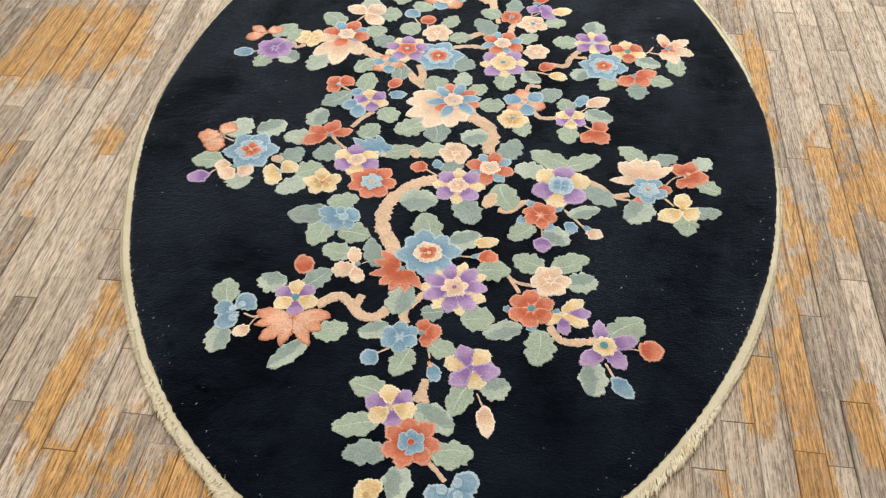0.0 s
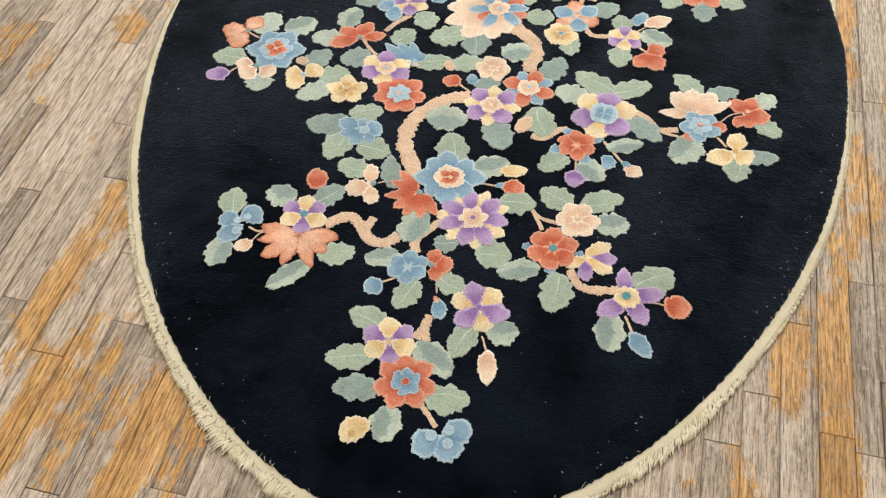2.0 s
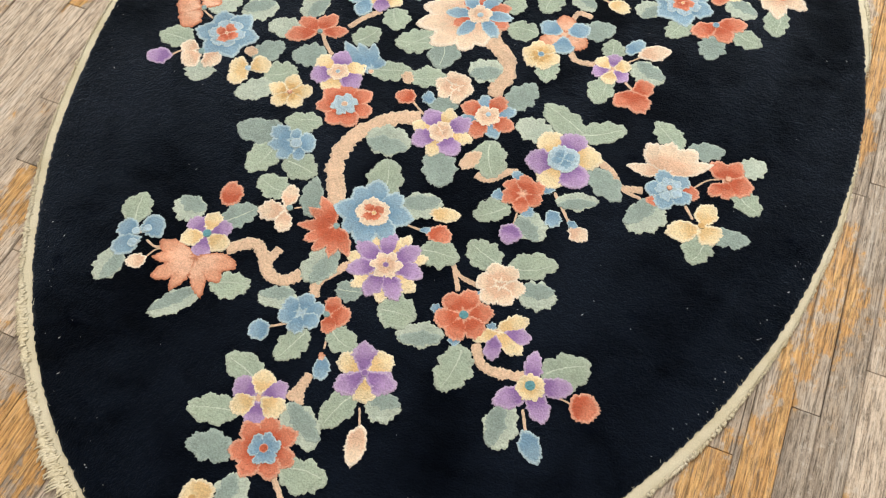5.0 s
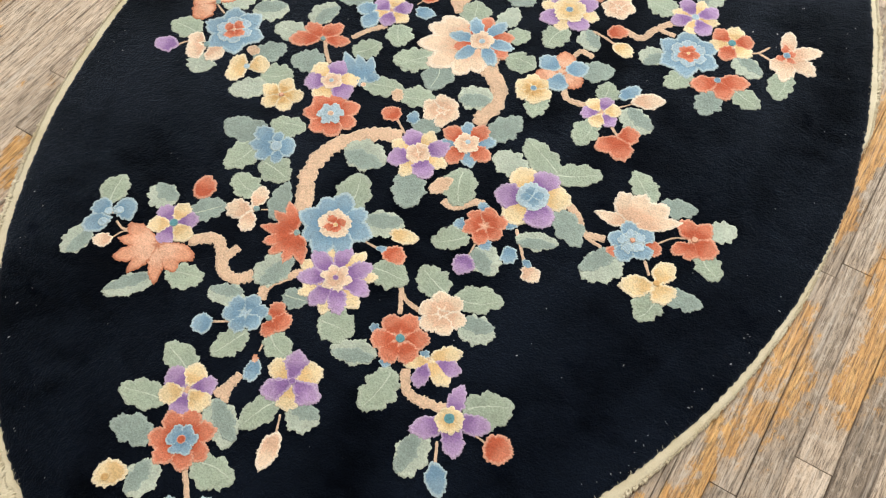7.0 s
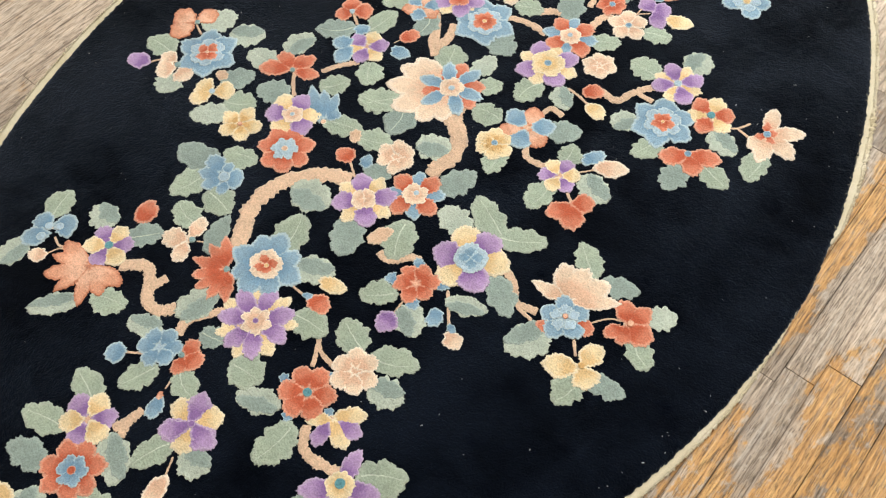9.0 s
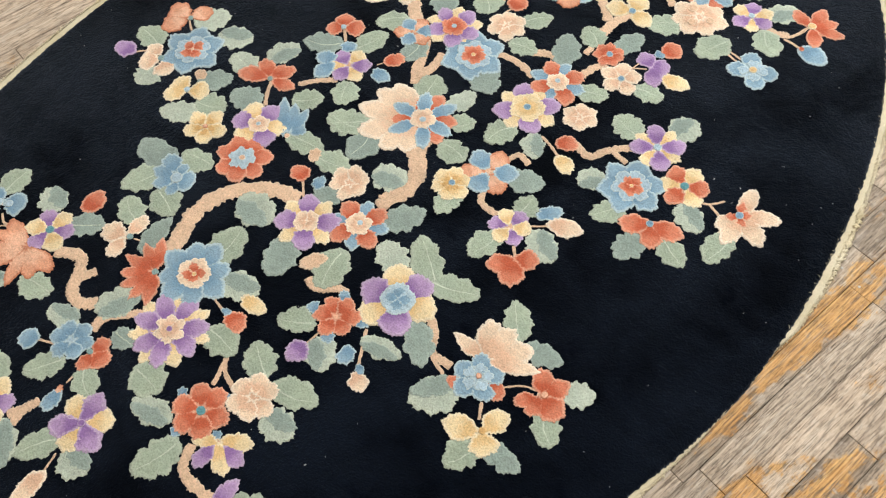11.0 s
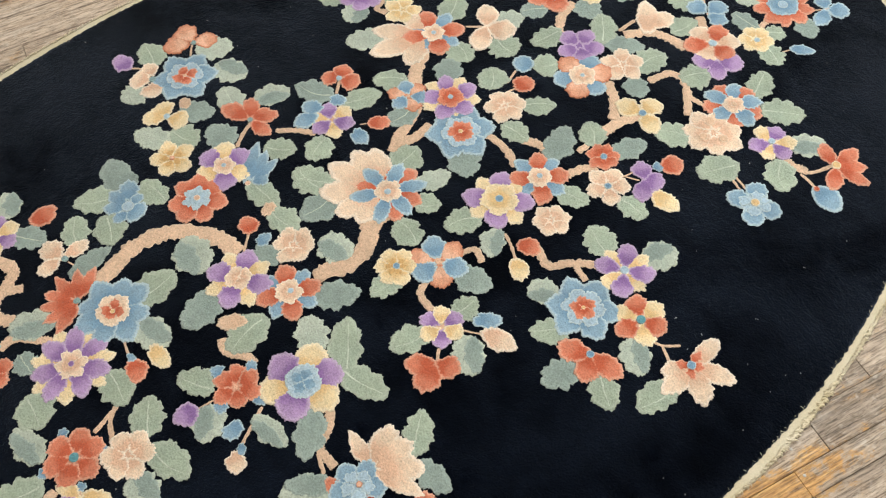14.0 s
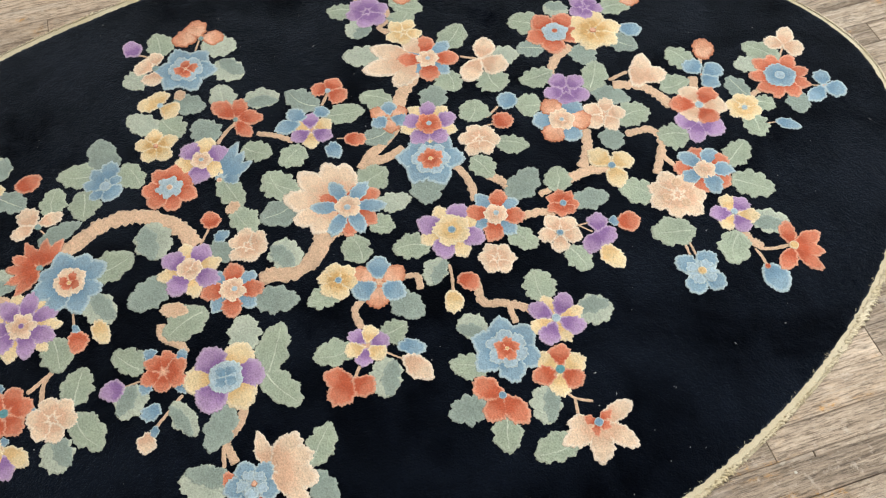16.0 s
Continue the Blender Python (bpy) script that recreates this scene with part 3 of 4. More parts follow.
petal(-0.212, 0.098, 113, 0.033, 0.022, "B")
dot(-0.211, 0.094, 0.0120, "L")
leaf(-0.188, 0.164, -161, 0.070, 0.053, "v")
flower(-0.158, 0.220, 0.062, -1, 7, "RR", 0.3, 1)
rosette(6, "L", 0.48, 0.5)
dot(-0.158, 0.220, 0.0066, "C")
flower(-0.206, 0.298, 0.063, 94, 6, "PY", 0.3, 1)
rosette(5, "C", 0.42, 0.6)
dot(-0.206, 0.298, 0.0050, "L")
spray(-0.140, 0.322)
petal(-0.142, 0.312, 139, 0.109, 0.034, "B")
petal(-0.142, 0.322, 128, 0.086, 0.033, "B")
petal(-0.138, 0.329, 110, 0.075, 0.027, "B")
petal(-0.138, 0.329, 77, 0.036, 0.029, "B")
leaf(-0.206, 0.391, 54, 0.061, 0.054, "v")
leaf(-0.141, 0.328, 15, 0.084, 0.050, "v")
bud(-0.069, 0.347, -59, 0.037, 0.027, "K")
leaf(-0.049, 0.331, 22, 0.067, 0.053, "v")
stem(0.0281, (-0.074, -0.017), (-0.100, 0.035), (-0.117, 0.079), (-0.113, 0.135), (-0.087, 0.182), (-0.047, 0.219), (0.004, 0.240))
bud(-0.024, 0.277, 171, 0.044, 0.040, "R")
stem(0.0040, (-0.026, 0.273), (-0.006, 0.258), (0.014, 0.243))
bud(0.007, 0.276, 106, 0.036, 0.026, "B")
leaf(-0.080, 0.163, 3, 0.085, 0.070, "h")
leaf(0.004, 0.028, 104, 0.089, 0.067, "v")
flower(0.056, 0.217, 0.067, 132, 8, "PY", 0.35, 1)
rosette(4, "C", 0.45, 0.55)
flower(0.133, 0.285, 0.064, 166, 8, "RB", 0.5, 0.95)
rosette(5, "C", 0.48, 0.6)
dot(0.133, 0.289, 0.0055, "L")
flower(0.044, 0.338, 0.043, 176, 6, "CC", 0.5, 1)
leaf(0.034, 0.305, -77, 0.045, 0.056, "d")
leaf(0.061, 0.168, -63, 0.085, 0.063, "d")
leaf(0.157, 0.224, -69, 0.085, 0.066, "v")
bud(0.146, 0.194, -111, 0.056, 0.033, "K")
stem(0.0132, (0.156, 0.140), (0.182, 0.135), (0.210, 0.162), (0.234, 0.173))
leaf(0.057, 0.393, 24, 0.068, 0.062, "h")
stem(0.0274, (0.053, 0.496), (0.118, 0.454), (0.135, 0.411), (0.128, 0.339))
leaf(-0.047, 0.444, -165, 0.074, 0.065, "v")
leaf(-0.020, 0.453, -80, 0.073, 0.056, "d")
flower(0.309, 0.229, 0.077, 78, 6, "PY", 0.5, 1.05)
rosette(4, "L", 0.44, 0.62)
rosette(4, "B", 0.35, 0.42)
leaf(0.333, 0.302, 151, 0.104, 0.057, "v")
leaf(0.324, 0.297, 28, 0.093, 0.052, "v")
leaf(0.270, 0.273, 167, 0.074, 0.058, "p")
flower(0.257, 0.125, 0.044, 162, 6, "RR", 0.55, 1)
bud(0.244, 0.154, 138, 0.025, 0.022, "B")
bud(0.286, 0.143, 33, 0.030, 0.025, "B")
bud(0.224, 0.110, -164, 0.025, 0.026, "B")
bud(0.266, 0.097, -44, 0.029, 0.026, "B")
leaf(0.239, 0.086, -142, 0.066, 0.050, "v")
leaf(0.270, 0.078, -38, 0.062, 0.056, "h")
bud(0.258, 0.053, -89, 0.046, 0.043, "P")
stem(0.0029, (0.259, 0.081), (0.260, 0.048))
bud(0.319, 0.107, -70, 0.041, 0.033, "B")
stem(0.0047, (0.314, 0.148), (0.337, 0.118), (0.359, 0.089))
bud(0.358, 0.093, -39, 0.021, 0.018, "B")
bud(0.362, 0.073, -6, 0.039, 0.035, "C")
leaf(0.325, 0.129, 20, 0.074, 0.039, "h")
leaf(0.366, 0.222, -37, 0.084, 0.052, "d")
stem(0.0122, (0.371, 0.248), (0.406, 0.232), (0.431, 0.201), (0.474, 0.208))
stem(0.0057, (0.431, 0.197), (0.475, 0.186))
spray(0.505, 0.256)
petal(0.513, 0.258, -179, 0.081, 0.029, "C")
petal(0.511, 0.257, 126, 0.083, 0.047, "C")
petal(0.511, 0.257, 62, 0.086, 0.048, "C")
petal(0.511, 0.257, 96, 0.080, 0.050, "C")
petal(0.505, 0.256, 32, 0.099, 0.035, "C")
leaf(0.523, 0.328, 139, 0.077, 0.049, "v")
leaf(0.536, 0.321, 22, 0.072, 0.042, "d")
flower(0.521, 0.226, 0.049, -166, 5, "BL", 0.5, 1.05)
dot(0.521, 0.229, 0.0051, "O")
bud(0.536, 0.231, -4, 0.044, 0.035, "R")
bud(0.520, 0.198, -163, 0.038, 0.026, "R")
bud(0.488, 0.268, 4, 0.042, 0.021, "O")
leaf(0.514, 0.187, -122, 0.084, 0.064, "h")
stem(0.0029, (0.554, 0.229), (0.585, 0.269), (0.610, 0.282))
spray(0.620, 0.280)
petal(0.625, 0.281, 135, 0.052, 0.040, "R")
petal(0.623, 0.281, 72, 0.052, 0.035, "R")
petal(0.620, 0.280, -5, 0.054, 0.051, "R")
petal(0.620, 0.280, -75, 0.041, 0.035, "R")
petal(0.623, 0.275, -125, 0.045, 0.029, "R")
dot(0.625, 0.285, 0.0065, "O")
leaf(0.642, 0.312, 38, 0.054, 0.047, "p")
leaf(0.644, 0.265, -39, 0.063, 0.047, "v")
stem(0.0047, (0.558, 0.199), (0.578, 0.173))
spray(0.595, 0.159)
petal(0.600, 0.160, -152, 0.071, 0.045, "Y")
petal(0.595, 0.156, 79, 0.060, 0.041, "Y")
petal(0.593, 0.162, -41, 0.046, 0.051, "Y")
dot(0.596, 0.163, 0.0061, "G")
leaf(0.617, 0.146, 9, 0.067, 0.039, "d")
leaf(0.609, 0.140, -104, 0.062, 0.053, "v")
leaf(0.165, 0.318, 65, 0.084, 0.056, "d")
leaf(-0.428, -0.176, 104, 0.064, 0.055, "v")
spray(-0.408, -0.191)
petal(-0.407, -0.194, -179, 0.045, 0.043, "B")
petal(-0.407, -0.194, 50, 0.050, 0.053, "B")
petal(-0.397, -0.201, -131, 0.061, 0.044, "B")
dot(-0.413, -0.195, 0.0081, "L")
dot(-0.395, -0.183, 0.0081, "L")
dot(-0.407, -0.220, 0.0096, "L")
leaf(-0.425, -0.242, -98, 0.065, 0.052, "h")
bud(-0.366, -0.242, -149, 0.039, 0.031, "C")
stem(0.0038, (-0.386, -0.205), (-0.365, -0.213), (-0.349, -0.208))
stem(0.0028, (-0.369, -0.240), (-0.360, -0.220), (-0.348, -0.211))
bud(-0.276, -0.087, 102, 0.058, 0.046, "R")
leaf(-0.312, -0.118, 169, 0.061, 0.055, "h")
leaf(-0.266, -0.123, 46, 0.067, 0.051, "d")
flower(-0.282, -0.156, 0.051, 96, 6, "YP", 0.45, 1)
dot(-0.282, -0.156, 0.0081, "T")
spray(-0.278, -0.206)
petal(-0.274, -0.210, 174, 0.084, 0.036, "O")
petal(-0.275, -0.206, -133, 0.091, 0.036, "O")
petal(-0.276, -0.206, -160, 0.086, 0.030, "O")
petal(-0.278, -0.206, -100, 0.082, 0.030, "O")
petal(-0.281, -0.208, -26, 0.076, 0.030, "O")
petal(-0.280, -0.207, -57, 0.090, 0.029, "O")
petal(-0.282, -0.210, 6, 0.082, 0.038, "O")
leaf(-0.240, -0.272, -132, 0.091, 0.043, "h")
leaf(-0.227, -0.248, 15, 0.070, 0.052, "v")
stem(0.0188, (-0.233, -0.174), (-0.188, -0.146), (-0.157, -0.168), (-0.136, -0.196), (-0.103, -0.200), (-0.077, -0.177))
stem(0.0142, (-0.149, -0.175), (-0.137, -0.140))
spray(-0.163, -0.056)
petal(-0.163, -0.056, 102, 0.055, 0.034, "C")
petal(-0.161, -0.056, -157, 0.056, 0.047, "C")
petal(-0.164, -0.057, -75, 0.052, 0.033, "C")
dot(-0.158, -0.052, 0.0061, "D")
leaf(-0.175, -0.023, 165, 0.069, 0.051, "v")
stem(0.0028, (-0.150, -0.049), (-0.128, -0.038))
leaf(-0.113, -0.055, 107, 0.084, 0.041, "d")
spray(-0.059, -0.062)
petal(-0.055, -0.065, 134, 0.079, 0.029, "R")
petal(-0.055, -0.062, 162, 0.072, 0.027, "R")
petal(-0.056, -0.062, -166, 0.073, 0.028, "R")
petal(-0.056, -0.062, -135, 0.066, 0.026, "R")
petal(-0.057, -0.058, -106, 0.069, 0.027, "R")
petal(-0.058, -0.058, -78, 0.072, 0.027, "R")
petal(-0.059, -0.058, -50, 0.075, 0.028, "R")
dot(-0.056, -0.061, 0.0061, "D")
flower(-0.002, -0.010, 0.077, 8, 8, "BB", 0.55, 1.05)
rosette(5, "C", 0.5, 0.62)
rosette(4, "R", 0.31, 0.5)
dot(0.001, -0.011, 0.0046, "Y")
leaf(0.046, 0.019, 23, 0.075, 0.057, "h")
bud(0.102, 0.026, 9, 0.058, 0.034, "Y")
stem(0.0037, (0.063, 0.005), (0.103, 0.020))
stem(0.0038, (0.071, -0.014), (0.102, -0.017))
bud(0.096, -0.015, 3, 0.020, 0.015, "B")
bud(0.111, -0.012, -9, 0.049, 0.040, "R")
flower(0.064, -0.110, 0.077, 103, 14, "PY", 0.4, 0.95)
rosette(6, "C", 0.45, 0.5)
dot(0.064, -0.110, 0.0056, "P")
leaf(0.113, -0.057, 2, 0.070, 0.057, "v")
leaf(0.085, -0.197, 3, 0.066, 0.064, "v")
stem(0.0095, (0.173, -0.059), (0.199, -0.085), (0.241, -0.096))
stem(0.0086, (0.186, -0.077), (0.208, -0.117))
leaf(-0.065, -0.185, 72, 0.079, 0.059, "h")
stem(0.0179, (-0.033, -0.214), (-0.042, -0.183), (-0.014, -0.145), (0.013, -0.117))
leaf(-0.003, -0.186, 12, 0.047, 0.042, "d")
flower(-0.044, -0.251, 0.043, 33, 6, "BB", 0.4, 1)
spray(0.005, -0.238)
petal(0.006, -0.238, 96, 0.037, 0.032, "R")
petal(0.004, -0.238, 6, 0.040, 0.040, "R")
petal(0.003, -0.235, -72, 0.040, 0.028, "R")
dot(0.001, -0.239, 0.0056, "D")
leaf(-0.068, -0.225, -161, 0.065, 0.043, "h")
bud(-0.083, -0.300, -157, 0.039, 0.040, "B")
stem(0.0038, (-0.093, -0.297), (-0.058, -0.276))
leaf(-0.020, -0.280, -113, 0.070, 0.049, "v")
leaf(0.019, -0.263, -23, 0.061, 0.045, "v")
stem(0.0028, (0.018, -0.277), (0.023, -0.302))
bud(0.030, -0.327, 115, 0.021, 0.013, "O")
bud(0.028, -0.317, -76, 0.044, 0.030, "B")
flower(0.108, -0.321, 0.058, 109, 6, "PY", 0.5, 1)
petal(0.105, -0.327, 109, 0.064, 0.032, "P")
petal(0.112, -0.317, -131, 0.064, 0.032, "P")
petal(0.104, -0.318, -11, 0.064, 0.032, "P")
dot(0.108, -0.321, 0.0065, "P")
leaf(0.104, -0.363, -113, 0.074, 0.048, "v")
leaf(0.131, -0.371, 7, 0.056, 0.049, "h")
stem(0.0029, (0.123, -0.381), (0.138, -0.418))
bud(0.137, -0.409, -82, 0.071, 0.037, "C")
leaf(0.261, -0.040, 158, 0.069, 0.057, "v")
leaf(0.282, -0.043, 24, 0.084, 0.052, "v")
leaf(0.315, -0.088, 12, 0.063, 0.055, "h")
flower(0.276, -0.080, 0.047, 6, 6, "CC", 0.5, 1)
flower(0.233, -0.160, 0.054, 25, 6, "RR", 0.5, 1)
dot(0.233, -0.160, 0.0081, "T")
bud(0.279, -0.166, 0, 0.015, 0.019, "B")
bud(0.223, -0.208, -27, 0.022, 0.019, "B")
bud(0.234, -0.119, 30, 0.024, 0.016, "B")
bud(0.190, -0.162, -171, 0.019, 0.019, "B")
spray(0.298, -0.172)
petal(0.295, -0.170, 39, 0.062, 0.036, "Y")
petal(0.293, -0.173, -24, 0.064, 0.036, "Y")
petal(0.304, -0.171, -144, 0.049, 0.028, "Y")
petal(0.309, -0.169, 3, 0.050, 0.031, "P")
petal(0.298, -0.176, -82, 0.051, 0.030, "P")
leaf(0.252, -0.221, -98, 0.083, 0.060, "v")
leaf(0.209, -0.207, -161, 0.078, 0.047, "h")
stem(0.0150, (0.271, -0.205), (0.292, -0.239), (0.331, -0.245), (0.374, -0.234))
spray(0.385, -0.253)
petal(0.388, -0.255, 101, 0.070, 0.030, "P")
petal(0.387, -0.249, 15, 0.068, 0.038, "P")
petal(0.383, -0.250, -53, 0.069, 0.038, "P")
petal(0.387, -0.249, -137, 0.074, 0.038, "P")
rosette(5, "Y", 0.42, 0.7)
dot(0.383, -0.250, 0.0091, "T")
leaf(0.398, -0.221, 29, 0.079, 0.064, "v")
leaf(0.358, -0.296, -89, 0.077, 0.054, "h")
stem(0.0028, (0.434, -0.254), (0.458, -0.259))
bud(0.454, -0.255, -4, 0.052, 0.054, "R")
stem(0.0038, (0.383, -0.294), (0.400, -0.331))
bud(0.396, -0.327, -56, 0.061, 0.037, "B")
leaf(-0.057, -0.395, 160, 0.077, 0.051, "v")
flower(-0.046, -0.421, 0.053, 105, 6, "YP", 0.5, 1)
leaf(-0.069, -0.455, -167, 0.083, 0.051, "v")
leaf(-0.048, -0.524, -176, 0.075, 0.050, "d")
leaf(-0.015, -0.551, -90, 0.064, 0.054, "h")
leaf(0.040, -0.518, 3, 0.076, 0.055, "v")
leaf(0.002, -0.422, -33, 0.087, 0.055, "h")
flower(0.001, -0.499, 0.058, -3, 7, "RR", 0.4, 1)
rosette(6, "B", 0.5, 0.5)
dot(0.001, -0.499, 0.0076, "R")
stem(0.0075, (0.024, -0.526), (0.049, -0.550), (0.071, -0.575))
spray(0.083, -0.595)
petal(0.086, -0.589, -141, 0.058, 0.053, "B")
petal(0.083, -0.598, 41, 0.058, 0.051, "B")
petal(0.081, -0.587, -61, 0.052, 0.052, "B")
dot(0.065, -0.593, 0.0107, "L")
dot(0.094, -0.578, 0.0096, "L")
dot(0.096, -0.603, 0.0096, "L")
bud(-0.048, -0.583, -134, 0.059, 0.047, "Y")
dot(-0.072, -0.611, 0.0066, "G")
stem(0.0132, (0.001, -0.407), (0.014, -0.378), (0.018, -0.352))
stem(0.0122, (0.011, -0.375), (0.023, -0.411))
flower(-0.199, 0.542, 0.051, 162, 6, "PY", 0.5, 1)
petal(-0.227, 0.528, -90, 0.060, 0.040, "B")
petal(-0.235, 0.544, -130, 0.051, 0.041, "B")
petal(-0.231, 0.562, 120, 0.034, 0.036, "B")
leaf(-0.259, 0.573, -143, 0.083, 0.057, "d")
spray(-0.295, 0.610)
petal(-0.295, 0.612, -128, 0.042, 0.042, "R")
petal(-0.294, 0.610, 136, 0.043, 0.044, "R")
petal(-0.296, 0.609, 41, 0.048, 0.049, "R")
dot(-0.296, 0.609, 0.0065, "L")
stem(0.0059, (-0.291, 0.607), (-0.260, 0.584))
leaf(-0.226, 0.584, 80, 0.080, 0.054, "v")
leaf(-0.162, 0.510, -57, 0.061, 0.057, "v")
bud(-0.151, 0.573, -2, 0.048, 0.037, "B")
bud(-0.151, 0.602, 61, 0.049, 0.037, "R")
stem(0.0021, (-0.157, 0.587), (-0.150, 0.605))
stem(0.0109, (-0.236, 0.428), (-0.213, 0.467), (-0.184, 0.497))
stem(0.0071, (-0.285, 0.395), (-0.263, 0.364), (-0.238, 0.340))
spray(0.013, 0.544)
petal(0.022, 0.548, -121, 0.128, 0.062, "C")
petal(0.022, 0.548, -151, 0.132, 0.058, "C")
petal(0.027, 0.540, 160, 0.116, 0.056, "C")
petal(0.024, 0.553, -176, 0.122, 0.056, "C")
petal(0.016, 0.544, -86, 0.103, 0.054, "C")
petal(0.018, 0.549, -61, 0.092, 0.050, "C")
flower(0.028, 0.554, 0.077, 72, 12, "BR", 0.5, 0.8)
rosette(5, "C", 0.42, 0.6)
dot(0.029, 0.552, 0.0070, "L")
leaf(-0.047, 0.471, -131, 0.079, 0.053, "v")
leaf(-0.002, 0.460, -97, 0.080, 0.052, "d")
leaf(-0.018, 0.592, 106, 0.068, 0.066, "v")
leaf(0.043, 0.612, 83, 0.067, 0.047, "p")
leaf(0.083, 0.583, 58, 0.049, 0.046, "v")
stem(0.0250, (-0.056, 0.610), (-0.088, 0.646), (-0.122, 0.697), (-0.153, 0.727))
stem(0.0230, (-0.066, 0.626), (-0.067, 0.678), (-0.077, 0.715))
stem(0.0242, (0.070, 0.535), (0.089, 0.488), (0.116, 0.466), (0.127, 0.421), (0.120, 0.354))
flower(-0.172, 0.714, 0.046, 164, 6, "BO", 0.5, 1)
leaf(-0.217, 0.733, -123, 0.069, 0.053, "v")
leaf(-0.142, 0.710, -78, 0.071, 0.052, "d")
flower(-0.120, 0.788, 0.066, 162, 10, "PY", 0.5, 0.9)
rosette(5, "R", 0.46, 0.55)
dot(-0.120, 0.788, 0.0059, "L")
leaf(-0.162, 0.808, 143, 0.068, 0.060, "d")
stem(0.0242, (-0.287, 0.830), (-0.235, 0.770), (-0.193, 0.739))
flower(-0.027, 0.757, 0.069, 67, 6, "BL", 0.6, 1.05)
rosette(5, "R", 0.42, 0.55)
dot(-0.027, 0.757, 0.0049, "Y")
leaf(0.014, 0.738, -25, 0.068, 0.064, "d")
stem(0.0130, (0.002, 0.798), (0.054, 0.812), (0.109, 0.805))
flower(-0.508, 0.773, 0.055, 89, 6, "PP", 0.35, 1)
leaf(-0.528, 0.743, -105, 0.060, 0.051, "v")
leaf(-0.479, 0.760, -52, 0.062, 0.057, "h")
stem(0.0092, (-0.509, 0.821), (-0.464, 0.813), (-0.445, 0.783), (-0.424, 0.805))
leaf(-0.434, 0.820, 131, 0.061, 0.059, "v")
leaf(-0.517, 0.834, 70, 0.066, 0.048, "v")
flower(-0.409, 0.832, 0.045, 63, 5, "YY", 0.5, 1)
spray(-0.312, 0.839)
petal(-0.316, 0.845, -125, 0.124, 0.050, "C")
petal(-0.310, 0.843, -96, 0.139, 0.057, "C")
petal(-0.310, 0.843, -57, 0.102, 0.051, "C")
petal(-0.319, 0.846, -165, 0.069, 0.051, "C")
leaf(-0.365, 0.756, -103, 0.081, 0.062, "p")
flower(-0.306, 0.855, 0.073, 163, 8, "RB", 0.4, 0.95)
rosette(6, "C", 0.42, 0.6)
dot(-0.306, 0.855, 0.0054, "L")
leaf(-0.329, 0.899, 128, 0.083, 0.063, "v")
leaf(-0.251, 0.882, -5, 0.059, 0.060, "v")
stem(0.0050, (-0.286, 0.928), (-0.261, 0.967))
spray(-0.261, 0.967)
petal(-0.256, 0.965, 147, 0.075, 0.051, "C")
petal(-0.260, 0.964, 47, 0.069, 0.063, "C")
petal(-0.265, 0.972, -46, 0.082, 0.050, "C")
leaf(-0.257, 1.001, 77, 0.055, 0.054, "p")
leaf(-0.217, 0.966, 7, 0.061, 0.071, "v")
leaf(-0.096, 0.875, 146, 0.060, 0.066, "v")
bud(-0.106, 0.994, -132, 0.047, 0.050, "B")
leaf(-0.080, 1.040, -115, 0.054, 0.063, "v")
stem(0.0042, (-0.091, 0.914), (-0.112, 0.950))
stem(0.0038, (-0.070, 0.905), (-0.068, 0.928))
bud(-0.066, 0.919, 98, 0.049, 0.048, "R")
flower(-0.039, 0.874, 0.046, 68, 6, "CC", 0.4, 1)
leaf(-0.021, 0.906, 59, 0.069, 0.047, "v")
leaf(0.004, 0.843, 19, 0.060, 0.052, "v")
flower(-0.275, 1.165, 0.071, -93, 5, "RR", 0.35, 1.05)
rosette(5, "L", 0.46, 0.55)
dot(-0.278, 1.166, 0.0065, "R")
leaf(-0.308, 1.144, -126, 0.076, 0.069, "v")
leaf(-0.362, 1.176, 56, 0.057, 0.051, "h")
leaf(-0.237, 1.119, -112, 0.061, 0.052, "d")
flower(-0.246, 1.251, 0.067, 88, 6, "YG", 0.5, 1)
dot(-0.246, 1.251, 0.0070, "O")
flower(-0.325, 1.268, 0.045, 63, 5, "PP", 0.4, 1)
leaf(-0.308, 1.300, 80, 0.074, 0.054, "v")
leaf(-0.215, 1.274, 40, 0.072, 0.055, "d")
bud(-0.228, 1.311, 69, 0.055, 0.046, "B")
leaf(-0.217, 1.208, -13, 0.066, 0.057, "d")
bud(-0.313, 1.357, 75, 0.046, 0.035, "O")
stem(0.0171, (-0.220, 1.182), (-0.200, 1.134), (-0.154, 1.094))
leaf(-0.162, 1.102, -89, 0.073, 0.056, "v")
leaf(-0.079, 1.161, 145, 0.088, 0.058, "v")
flower(-0.099, 1.112, 0.054, -171, 5, "PP", 0.35, 1.05)
leaf(-0.082, 1.163, 48, 0.088, 0.048, "d")
flower(-0.022, 1.064, 0.067, -172, 6, "OB", 0.4, 1)
rosette(5, "C", 0.52, 0.6)
dot(-0.022, 1.064, 0.0049, "L")
flower(-0.002, 1.158, 0.049, 153, 5, "CC", 0.5, 1.05)
leaf(0.025, 1.175, 94, 0.079, 0.064, "v")
leaf(0.038, 1.149, -12, 0.056, 0.051, "d")
bud(-0.047, 1.263, 147, 0.106, 0.053, "C")
bud(-0.068, 1.280, 87, 0.067, 0.053, "C")
stem(0.0192, (-0.075, 1.216), (-0.051, 1.268), (-0.017, 1.293), (0.031, 1.309))
stem(0.0071, (-0.091, 1.214), (-0.099, 1.265))
leaf(-0.022, 1.313, 93, 0.065, 0.056, "v")
